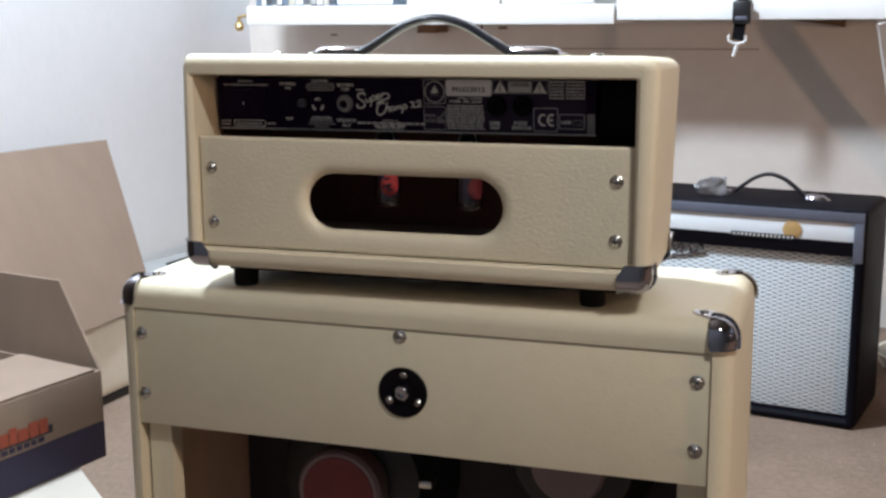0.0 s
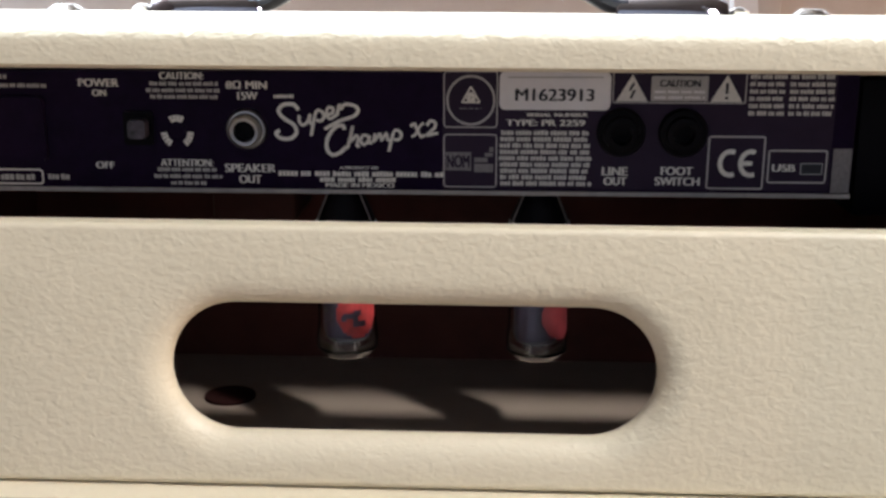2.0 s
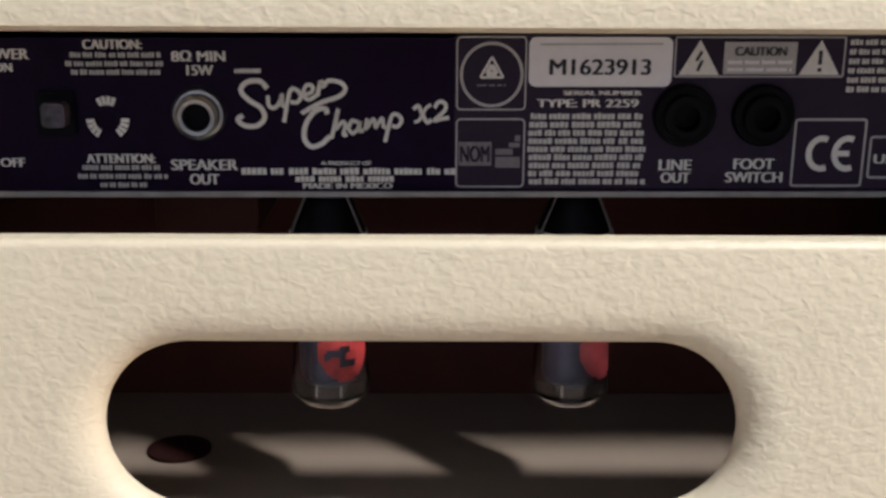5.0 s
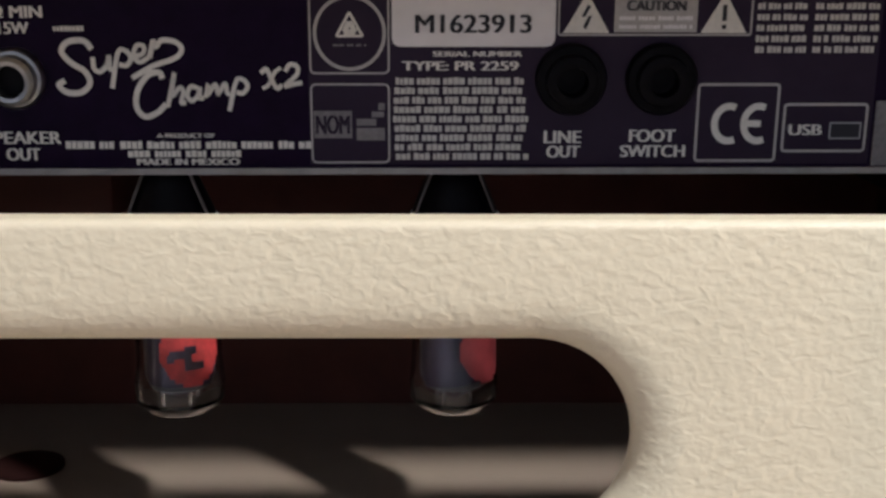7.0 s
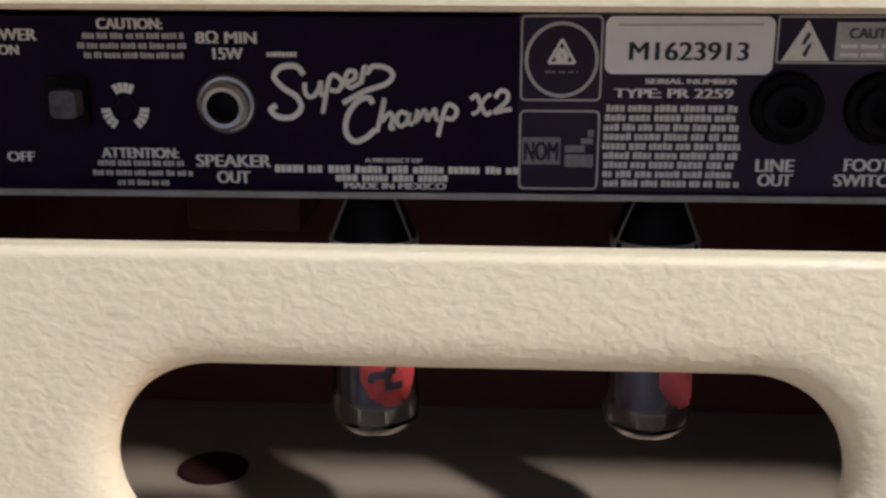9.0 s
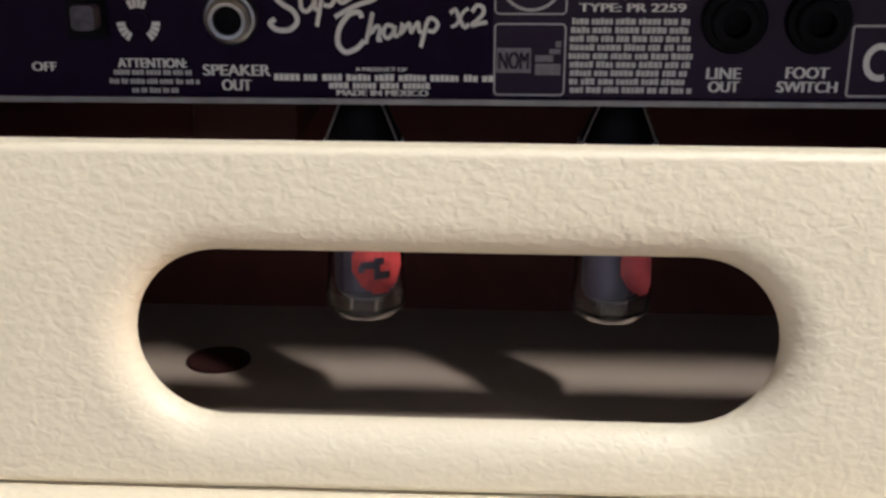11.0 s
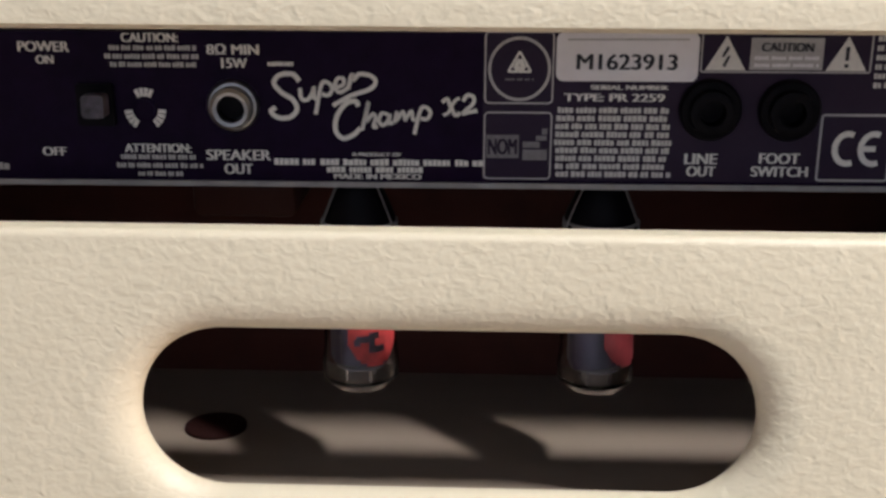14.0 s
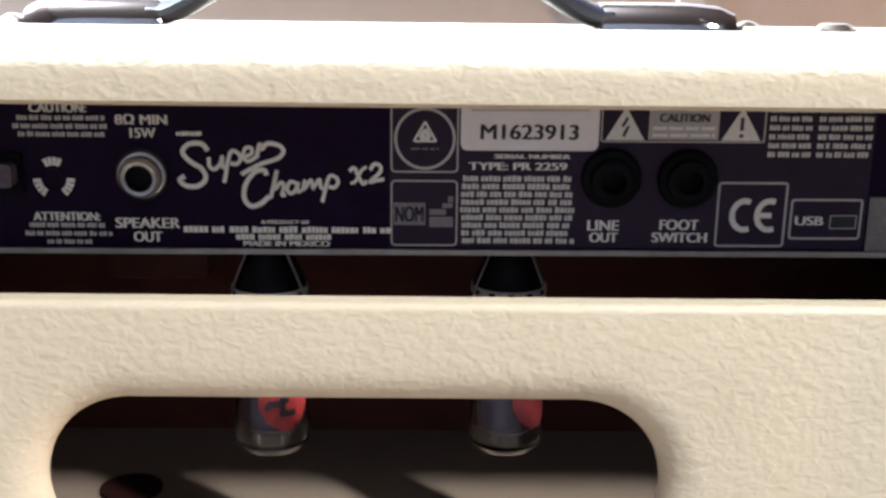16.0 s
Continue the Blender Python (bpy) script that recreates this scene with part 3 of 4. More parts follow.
# ---- things along the left wall ----
bench = thing("cream_case", "long cream vinyl case with dark base lying by the wall", "case", (-1.03, 1.18, 0.0), rz=-4)
part("body", boxed((-0.085, -0.62, 0.014), (0.105, 0.62, 0.165), 0.018, 4), CREAM_VINYL, bench)
part("base_strip", boxed((-0.078, -0.61, 0.0), (0.098, 0.61, 0.0138), 0.002), BLACK_PLASTIC, bench)

pedal = thing("grey_keyboard", "flat grey-topped black keyboard lying on the cream case", "keyboard", (-0.965, 1.33, 0.1655), rz=-10)
part("case", boxed((-0.085, -0.36, 0.0), (0.075, 0.36, 0.036), 0.005), BLACK_PLASTIC, pedal)
part("top_plate", boxed((-0.080, -0.352, 0.0362), (0.068, 0.352, 0.0385), 0.001), GREY_PLASTIC, pedal)
bm = bmesh.new()
sweep(bm, smooth_path([(-0.02, -0.10, 0.0405), (0.01, -0.06, 0.052), (0.03, -0.02, 0.056), (0.045, 0.03, 0.046), (0.05, 0.06, 0.0408)], 5), circle(0.0025, 8))
part("cable", bm, BLACK_PLASTIC, pedal)

sheet = thing("cardboard_sheet", "large brown cardboard flap leaning over the cream case", "cardboard", (-0.93, 0.80, 0.166))
bm = bmesh.new()
front = [Vector((0.0, -0.30, 0.0)), Vector((0.0, 0.27, 0.0)), Vector((-0.165, 0.380, 0.310)), Vector((-0.160, -0.22, 0.326))]
nrm = (front[1] - front[0]).cross(front[3] - front[0]).normalized() * 0.006
grid = 10
def sheet_point(u, v, off):
    a = front[0].lerp(front[1], u).lerp(front[3].lerp(front[2], u), v)
    return a + off + nrm * (0.9 * math.sin(u * 3.1) * math.sin(v * 2.6))
rows_a = [[bm.verts.new(sheet_point(i / grid, j / grid, Vector((0, 0, 0)))) for i in range(grid + 1)] for j in range(grid + 1)]
rows_b = [[bm.verts.new(sheet_point(i / grid, j / grid, -nrm)) for i in range(grid + 1)] for j in range(grid + 1)]
for rows in (rows_a, rows_b):
    for j in range(grid):
        for i in range(grid):
            bm.faces.new((rows[j][i], rows[j][i + 1], rows[j + 1][i + 1], rows[j + 1][i]))
edge_a = [rows_a[0][i] for i in range(grid)] + [rows_a[j][grid] for j in range(grid)] + [rows_a[grid][i] for i in range(grid, 0, -1)] + [rows_a[j][0] for j in range(grid, 0, -1)]
edge_b = [rows_b[0][i] for i in range(grid)] + [rows_b[j][grid] for j in range(grid)] + [rows_b[grid][i] for i in range(grid, 0, -1)] + [rows_b[j][0] for j in range(grid, 0, -1)]
for i in range(len(edge_a)):
    j = (i + 1) % len(edge_a)
    bm.faces.new((edge_a[i], edge_a[j], edge_b[j], edge_b[i]))
part("panel", bm, CARDBOARD, sheet)

white_box = thing("white_carton", "flat white cardboard carton on the carpet", "carton", (-0.668, 0.385, 0.0), rz=-42)
part("carton_body", boxed((-0.02, -0.30, 0.0), (0.36, 0.0, 0.136), 0.002), CARD_WHITE, white_box)
part("lid_edge", boxed((-0.022, -0.302, 0.110), (0.362, 0.002, 0.1388), 0.002), CARD_WHITE, white_box)


def carton():
    t = thing("cardboard_carton", "open brown carton with orange and blue print on white carton", "carton", (-0.5704, 0.3553, 0.1392), rz=-11.5)
    L, Wd, H, c = 0.36, 0.32, 0.1225, 0.004
    part("side_wall", boxed((-c, -L, 0), (0, 0, H), 0.001), CARDBOARD, t)
    part("side_wall", boxed((-Wd, -L, 0), (-Wd + c, 0, H), 0.001), CARDBOARD, t)
    part("end_wall", boxed((-Wd + c, -c, 0), (-c, 0, H), 0.001), CARDBOARD, t)
    part("end_wall", boxed((-Wd + c, -L, 0), (-c, -L + c, H), 0.001), CARDBOARD, t)
    part("bottom", boxed((-Wd + c, -L + c, 0), (-c, -c, c)), CARDBOARD, t)
    part("packing", boxed((-Wd + c, -L + c, H - 0.045), (-c - 0.001, -0.16, H - 0.022), 0.004), CARD_WHITE, t, "white packing foam")
    bm = bmesh.new()
    lo = [Vector((-c, -0.001, H)), Vector((-Wd + c, -0.001, H)), Vector((-Wd + 0.07, 0.012, H + 0.112)), Vector((-0.083, 0.012, H + 0.112))]
    loft(bm, [[p for p in lo], [p + Vector((0, 0.004, 0)) for p in lo]], caps=(True, True))
    part("flap", bm, CARDBOARD, t, smooth=False)
    bm = bmesh.new()
    lo = [Vector((-0.001, -0.012, H)), Vector((-0.001, -L + 0.01, H)), Vector((-0.13, -L + 0.02, H + 0.006)), Vector((-0.13, -0.02, H + 0.006))]
    loft(bm, [[p for p in lo], [p + Vector((0, 0, 0.004)) for p in lo]], caps=(True, True))
    part("flap", bm, CARDBOARD, t, smooth=False)
    part("printed_band", boxed((0.0002, -L, 0.002), (0.0010, -0.001, 0.0515)), NAVY_PRINT, t, "dark blue printed band")
    bm = bmesh.new()
    rr = random.Random(3)
    y = -0.098
    for i in range(10):
        w = rr.uniform(0.012, 0.019)
        h = rr.uniform(0.015, 0.022)
        box(bm, (0.0004, y - w, 0.0665), (0.0012, y, 0.0665 + h))
        y -= w + 0.0016
    shade = bmesh.new()
    y = -0.090
    for i in range(11):
        w = rr.uniform(0.010, 0.017)
        box(shade, (0.0001, y - w, 0.0635), (0.0007, y, 0.0635 + rr.uniform(0.010, 0.020)))
        y -= w + 0.0016
    part("logo_shade", shade, INK, t, "dark drop shadow of the print")
    part("logo_print", bm, ORANGE_PRINT, t, "orange-red printed lettering shapes")
    bm = bmesh.new()
    y = -0.105
    for i in range(9):
        w = rr.uniform(0.007, 0.011)
        box(bm, (0.0002, y - w, 0.0555), (0.0010, y, 0.0620))
        y -= w + 0.003
    part("caption_print", bm, NAVY_PRINT, t)
    return t


carton()


# ---- speaker cabinet ----
def corner_cap(parent, at, sx, sy, sz, lx, ly, lz, cut=0.55, strap=True, rad=0.016):
    """A chrome shell round a rounded corner, reaching lx, ly, lz along its three edges; sx, sy, sz point outwards."""
    bm = bmesh.new()
    c = Vector(at)
    th = 0.0014
    sign = (sx, sy, sz)
    reach = (lx, ly, lz)
    inward = {}
    made = {}

    def place(q):
        core = Vector([max(k, rad) for k in q])
        d = (Vector(q) - core).normalized()
        p = core + d * (rad + th)
        key = tuple(round(k, 6) for k in p)
        if key not in made:
            made[key] = bm.verts.new([c[i] - sign[i] * p[i] for i in range(3)])
            inward[made[key]] = Vector([sign[i] * d[i] for i in range(3)])
        return made[key]

    for flat in range(3):
        u, w = [i for i in range(3) if i != flat]
        steps = [rad * k / 6 for k in range(7)]
        def at_uw(a, b):
            q = [0.0, 0.0, 0.0]
            q[u], q[w] = a, b
            return place(q)
        for i in range(6):
            for j in range(6):
                bm.faces.new((at_uw(steps[i], steps[j]), at_uw(steps[i + 1], steps[j]), at_uw(steps[i + 1], steps[j + 1]), at_uw(steps[i], steps[j + 1])))
        for j in range(6):
            bm.faces.new((at_uw(rad, steps[j]), at_uw(reach[u], steps[j]), at_uw(reach[u], steps[j + 1]), at_uw(rad, steps[j + 1])))
            bm.faces.new((at_uw(steps[j], rad), at_uw(steps[j], reach[w]), at_uw(steps[j + 1], reach[w]), at_uw(steps[j + 1], rad)))
        cu, cw = rad + (reach[u] - rad) * cut, rad + (reach[w] - rad) * cut * 0.45
        bm.faces.new((at_uw(rad, rad), at_uw(reach[u], rad), at_uw(reach[u], cw), at_uw(cu, reach[w]), at_uw(rad, reach[w])))
    rim = [e for e in bm.edges if len(e.link_faces) == 1]
    ext = bmesh.ops.extrude_edge_only(bm, edges=rim)["geom"]
    new_verts = [g for g in ext if isinstance(g, bmesh.types.BMVert)]
    for v in new_verts:
        old = min(inward, key=lambda o: (o.co - v.co).length_squared)
        v.co -= inward[old] * (th + 0.0006)
    ob = part("corner_cap", bm, CHROME, parent, "chrome corner protector")
    if strap:
        tongue = bmesh.new()
        z = at[2] + sz * th
        pts = [(-0.006, 0.0), (0.006, 0.0), (0.007, 0.020), (0.005, 0.027), (0.0, 0.029), (-0.005, 0.027), (-0.007, 0.020)]
        base = Vector((at[0] - sx * rad * 0.9, at[1] - sy * rad * 0.9, 0))
        d = Vector((-sx, -sy, 0)).normalized()
        s = Vector((-d.y, d.x, 0))
        lo = [base + s * p[0] * 1.2 + d * p[1] + Vector((0, 0, at[2] - 0.0005)) for p in pts]
        loft(tongue, [lo, [p + Vector((0, 0, 0.0022)) for p in lo]], caps=(True, True))
        part("tongue", tongue, CHROME, ob)
        lathe_bm = bmesh.new()
        lathe(lathe_bm, [(0.0042, 0.0), (0.0036, 0.0018), (0.0015, 0.0026), (0.00001, 0.0027)], Matrix.Translation(base + d * 0.019 + Vector((0, 0, at[2] + 0.0016))), 14)
        part("cap_screw", lathe_bm, SCREW, ob)
    return ob


def speaker_cabinet():
    t = thing("speaker_cabinet", "cream vinyl-covered open-back speaker cabinet with chrome corners on the carpet", "speaker cabinet")
    t.matrix_world = pose(-0.0060, 0.0032, 0.0, 0, 0, -0.90)
    W, H, yb, yf, R = 0.2990, 0.476, -0.0025, 0.226, 0.020
    bm = bmesh.new()
    q = lambda pts, y: [(x, y, z) for x, z in pts]
    o = lambda i: round_rect(-W + i, i - 0.038, W - i, H - i, max(R - i, 0.002), 6)
    inner = round_rect(-W + 0.018, -0.019, W - 0.018, H - 0.028, 0.002, 6)
    loops = [q(inner, yf - 0.012), q(inner, yb + 0.016), q(round_rect(-W + 0.0179, -0.0192, W - 0.0179, H - 0.0276, 0.0022, 6), yb + 0.0008)]
    for k in range(0, 9):
        a = radians(90 * k / 8)
        loops.append(q(o(0.018 * (1 - math.sin(a))), yb + 0.018 * (1 - math.cos(a))))
    for k in range(0, 6):
        a = radians(90 * k / 5)
        loops.append(q(o(0.014 * (1 - math.cos(a))), yf - 0.014 * (1 - math.sin(a))))
    loops.append(q(inner, yf))
    loft(bm, loops, ring=True)
    part("shell", bm, TOLEX_CAB, t)
    part("back_panel", boxed((-0.2806, 0.0, 0.3288), (0.2806, 0.012, 0.4474), 0.0012), TOLEX_CAB, t)
    for x, z in ((-0.2740, 0.4220), (0.2690, 0.4220), (-0.2734, 0.3604), (0.2690, 0.3604), (-0.0008, 0.4402)):
        screw_at((x, 0.0, z), t, 0.0047)
    for sx in (-1, 1):
        cleat = part("cleat", boxed((sx * 0.266 - 0.0125, 0.0125, -0.014), (sx * 0.266 + 0.0125, 0.032, 0.446)), TOLEX_CAB, t)
    part("lining_board", boxed((-0.2795, 0.033, -0.0175), (-0.2755, 0.214, 0.446)), PLY, t, "bare plywood lining board")
    part("lining_board", boxed((0.2755, 0.033, -0.0175), (0.2795, 0.214, 0.446)), PLY, t, "bare plywood lining board")
    part("lining_board", boxed((-0.275, 0.033, -0.0185), (0.275, 0.214, -0.015)), PLY, t, "bare plywood lining board")
    part("lining_board", boxed((-0.275, 0.033, 0.4425), (0.275, 0.214, 0.446)), PLY, t, "bare plywood lining board")
    part("baffle", boxed((-0.2795, 0.2145, -0.0175), (0.2795, 0.224, 0.446)), DARK_BOARD, t)
    jack = bmesh.new()
    base = Matrix.Translation((0.0018, 0.0, 0.3876)) @ Matrix.Rotation(radians(90), 4, "X")
    lathe(jack, [(0.0238, -0.001), (0.0240, 0.0012), (0.0226, 0.0024), (0.019, 0.0022), (0.0165, 0.0010), (0.0088, 0.0008), (0.0082, 0.0024), (0.0001, 0.0024)], base, 40)
    plate = part("jack_plate", jack, JET, t, "round black jack plate")
    bm = bmesh.new()
    lathe(bm, [(0.0068, 0.0020), (0.0068, 0.0048), (0.0056, 0.0060), (0.0040, 0.0060), (0.0037, 0.0035), (0.00001, 0.0033)], base, 20)
    part("jack_socket", bm, CHROME, plate)
    for a in (90, 212, 328):
        screw_at((0.0025 + 0.0170 * math.cos(radians(a)), -0.001, 0.3879 + 0.0170 * math.sin(radians(a))), t, 0.0029, "plate_screw")
    for sx, sy in ((-1, -1), (1, -1), (-1, 1), (1, 1)):
        corner_cap(t, (sx * W, yb if sy < 0 else yf, H), sx, sy, 1, 0.0218, 0.0225, 0.0245, rad=0.0172)
    for sx in (-1, 1):
        for y in (0.02, 0.195):
            bm = bmesh.new()
            lathe(bm, [(0.016, -0.044), (0.019, -0.040), (0.019, -0.037)], Matrix.Translation((sx * 0.24, y, 0.0)), 16)
            part("foot", bm, RUBBER, t)
    # loudspeaker inside the cabinet
    sp = thing("loudspeaker", "black loudspeaker with red magnet label inside the open cabinet", "loudspeaker", (-0.101, 0.157, 0.2565))
    turn = Matrix.Rotation(radians(90), 4, "X")
    bm = bmesh.new()
    lathe(bm, [(0.125, -0.0405), (0.125, -0.0345), (0.112, -0.030), (0.075, 0.055), (0.060, 0.060), (0.0001, 0.060)], turn, 40)
    part("basket", bm, SPEAKER_BLACK, sp)
    bm = bmesh.new()
    lathe(bm, [(0.043, 0.060), (0.045, 0.063), (0.045, 0.086), (0.042, 0.090), (0.0001, 0.090)], turn, 40)
    magnet = part("magnet", bm, PALE_LABEL, sp, "pale round magnet cover")
    bm = bmesh.new()
    lathe(bm, [(0.0385, 0.0903), (0.0380, 0.0910), (0.0001, 0.0912)], turn, 40)
    part("magnet_label", bm, RED_LABEL, magnet, "round red label")
    for z in (-0.008, 0.018):
        bm = bmesh.new()
        box(bm, (0.084, -0.085, z - 0.004), (0.098, -0.070, z + 0.004), 0.002)
        part("terminal", bm, SCREW, sp, "shiny solder terminal")
    sp2 = thing("second_loudspeaker", "pale round magnet of a second loudspeaker in the cabinet", "loudspeaker", (0.128, 0.157, 0.300))
    bm = bmesh.new()
    lathe(bm, [(0.105, -0.0405), (0.105, -0.0345), (0.094, -0.030), (0.06, 0.040), (0.0001, 0.042)], turn, 40)
    part("basket", bm, SPEAKER_BLACK, sp2)
    bm = bmesh.new()
    lathe(bm, [(0.036, 0.042), (0.037, 0.060), (0.034, 0.063), (0.0001, 0.063)], turn, 32)
    part("magnet", bm, PALE_LABEL, sp2)
    return t


speaker_cabinet()


# ---- amplifier head ----
FY, FZ, TILT = 0.0385, 0.650, 0.0556


def face(x, z, d=0.0):
    """A place on the rear panel of the chassis: x and z in millimetres, d metres proud of it."""
    zz = 0.65009 + (1.0371 * (z - 650) + 0.0036 * x) / 1000
    return Vector((1.00576 * x / 1000 - 0.00283, FY - TILT * (zz - FZ) - d, zz))


def face_plate(bm, x0, z0, x1, z1, d0, d1, r=0.0):
    """A flat plate on the rear panel, with rounded corners, from depth d0 out to d1."""
    pts = round_rect(x0, z0, x1, z1, r, 4) if r else [(x0, z0), (x1, z0), (x1, z1), (x0, z1)]
    loft(bm, [[face(x, z, d0) for x, z in pts], [face(x, z, d1) for x, z in pts]], caps=(True, True))
    return bm


def ribbon(bm, points, width, d=0.0005, steps=6):
    """A painted stroke on the rear panel along smoothed points in millimetres."""
    path = smooth_path([(x, 0, z) for x, z in points], steps)
    left, right = [], []
    for i, p in enumerate(path):
        t = (path[min(i + 1, len(path) - 1)] - path[max(i - 1, 0)]).normalized()
        w = width / 2
        n = Vector((-t.z, 0, t.x)) * w
        left.append(bm.verts.new(face(p.x + n.x, p.z + n.z, d)))
        right.append(bm.verts.new(face(p.x - n.x, p.z - n.z, d)))
    for i in range(len(path) - 1):
        bm.faces.new((left[i], left[i + 1], right[i + 1], right[i]))
    return bm


def outline(bm, x0, z0, x1, z1, r, w, d=0.0005):
    """A rounded frame line."""
    a, b = round_rect(x0, z0, x1, z1, r, 4), round_rect(x0 + w, z0 + w, x1 - w, z1 - w, max(r - w, 0.1), 4)
    va, vb = [bm.verts.new(face(x, z, d)) for x, z in a], [bm.verts.new(face(x, z, d)) for x, z in b]
    for i in range(len(a)):
        j = (i + 1) % len(a)
        bm.faces.new((va[i], va[j], vb[j], vb[i]))
    return bm


def lettering(words, x, z, width, height, parent, mat, d=0.0005, name="lettering"):
    """Printed words centred at x, z, as wide and high as given (millimetres)."""
    cu = bpy.data.curves.new("words", "FONT")
    cu.body, cu.align_x, cu.align_y = words, "LEFT", "BOTTOM"
    tmp = bpy.data.objects.new("words", cu)
    scene.collection.objects.link(tmp)
    me = bpy.data.meshes.new_from_object(tmp.evaluated_get(bpy.context.evaluated_depsgraph_get()))
    bpy.data.objects.remove(tmp)
    xs, ys = [v.co.x for v in me.vertices], [v.co.y for v in me.vertices]
    sx, sy = width / (max(xs) - min(xs)), height / (max(ys) - min(ys))
    bm = bmesh.new()
    for shift, proud in ((-0.21, 0.0), (0.21, 0.00007)):
        copy = me.copy()
        for v in copy.vertices:
            v.co = face(x + shift + (v.co.x - (max(xs) + min(xs)) / 2) * sx, z + (v.co.y - (max(ys) + min(ys)) / 2) * sy, d + proud)
        bm.from_mesh(copy)
        bpy.data.meshes.remove(copy)
    bm.to_mesh(me)
    bm.free()
    me.materials.append(mat)
    ob = new(name, me)
    ob.parent = parent
    return ob


def bars(bm, x0, x1, z, h, rnd, d=0.0005, lo=2.0, hi=6.0, gap=0.7):
    """A line of unreadable small print: short bars with word gaps."""
    x = x0
    while x < x1 - 0.5:
        w = min(rnd.uniform(lo, hi), x1 - x)
        end = x + w
        while x < end - 0.2 * h:
            stroke = rnd.uniform(0.45, 0.80) * h
            top = z + h * rnd.uniform(0.34, 0.52)
            bm.faces.new([bm.verts.new(face(a, b, d)) for a, b in ((x, z - h / 2), (x + stroke, z - h / 2), (x + stroke, top), (x, top))])
            x += stroke + 0.10 * h
        x = max(x, end) + gap
    return bm


def stadium(x0, x1, z0, z1, grow, angles):
    """Points of a slot with round ends, with the direction of each from the end's centre."""
    r = (z1 - z0) / 2
    cz = (z0 + z1) / 2
    out = []
    for a in angles:
        c, s = math.cos(a), math.sin(a)
        cx = x1 - r if c > 1e-6 else x0 + r
        out.append((cx + (r + grow) * c, cz + (r + grow) * s))
    return out


def amp_head():
    t = thing("amplifier_head", "cream vinyl-covered valve amplifier head with chrome corners on the speaker cabinet", "amplifier", (0, 0, 0.4762))
    t.matrix_world = Matrix.Identity(4)
    X, Z0, Z1, yb, yf = 0.2210, 0.497, 0.6965, -0.0095, 0.165
    R = 0.013
    q = lambda pts, y: [(x, y, z) for x, z in pts]
    o = lambda i: round_rect(-X + i, Z0 + i, X - i, Z1 - i, max(R - i, 0.002), 6)
    inner = round_rect(-0.2035, 0.5155, 0.2062, 0.6770, 0.0015, 6)
    edge = round_rect(-0.2065, 0.5140, 0.2085, 0.6786, 0.003, 6)
    bm = bmesh.new()
    loops = [q(inner, 0.0135), q(inner, yb + 0.004), q(edge, yb + 0.0006), q(o(0.0115), yb)]
    for k in range(1, 9):
        a = radians(90 * k / 8)
        loops.append(q(o(0.0115 * (1 - math.sin(a))), yb + 0.0115 * (1 - math.cos(a))))
    for k in range(0, 6):
        a = radians(90 * k / 5)
        loops.append(q(o(0.011 * (1 - math.cos(a))), yf - 0.011 * (1 - math.sin(a))))
    loops.append(q(inner, yf - 0.002))
    loops.append(q(inner, 0.0440))
    loft(bm, loops, ring=True)
    # skewed to match its viewed outline: top falls towards the front, sides lean slightly
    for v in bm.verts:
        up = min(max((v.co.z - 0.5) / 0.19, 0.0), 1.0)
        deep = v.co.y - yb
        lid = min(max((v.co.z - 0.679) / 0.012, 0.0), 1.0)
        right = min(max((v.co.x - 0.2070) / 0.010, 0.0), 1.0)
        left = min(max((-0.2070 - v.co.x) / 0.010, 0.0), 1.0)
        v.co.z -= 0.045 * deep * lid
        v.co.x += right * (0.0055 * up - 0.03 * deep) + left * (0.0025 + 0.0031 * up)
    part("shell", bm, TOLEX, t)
    # Added unseen board: stops light from reaching the gap under the head.
    part("gap_light_blocker", boxed((-0.198, 0.040, 0.4850), (0.198, 0.140, 0.4967), 0.002), JET, t, "added black board that keeps light out of the gap below")
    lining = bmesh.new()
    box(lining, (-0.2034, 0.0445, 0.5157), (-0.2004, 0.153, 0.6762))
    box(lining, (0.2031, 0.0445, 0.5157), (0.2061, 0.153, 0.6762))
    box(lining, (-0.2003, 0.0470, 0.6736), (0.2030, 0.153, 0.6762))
    part("inner_lining", lining, INSIDE, t, "dark red-brown inner boards")
    part("inner_floor", boxed((-0.2003, 0.0130, 0.5157), (0.2030, 0.153, 0.5172)), INSIDE_FLOOR, t, "grey inner bottom board")
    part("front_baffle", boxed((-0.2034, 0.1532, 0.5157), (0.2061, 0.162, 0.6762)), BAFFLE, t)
    hole = bmesh.new()
    lathe(hole, [(0.0117, 0.0), (0.0117, 0.0012), (0.0095, 0.0016), (0.0001, 0.0012)], Matrix.Translation((-0.0936, 0.0936, 0.5172)), 24)
    part("floor_disc", hole, DARK_DISC, t, "dark round disc")
    # back panel with its rounded slot
    x0, x1, z0, z1, roll = -0.0957, 0.0892, 0.5370, 0.5884, 0.0125
    r, cz = (z1 - z0) / 2, (z0 + z1) / 2
    rect = (-0.2027, 0.5166, 0.2055, 0.6200)
    cor = []
    for sx, zz in ((1, rect[3]), (-1, rect[3]), (-1, rect[1]), (1, rect[1])):
        cx = x1 - r if sx > 0 else x0 + r
        cor.append(math.atan2(zz - cz, (rect[2] if sx > 0 else rect[0]) - cx) % (2 * math.pi))
    eps = 1e-4
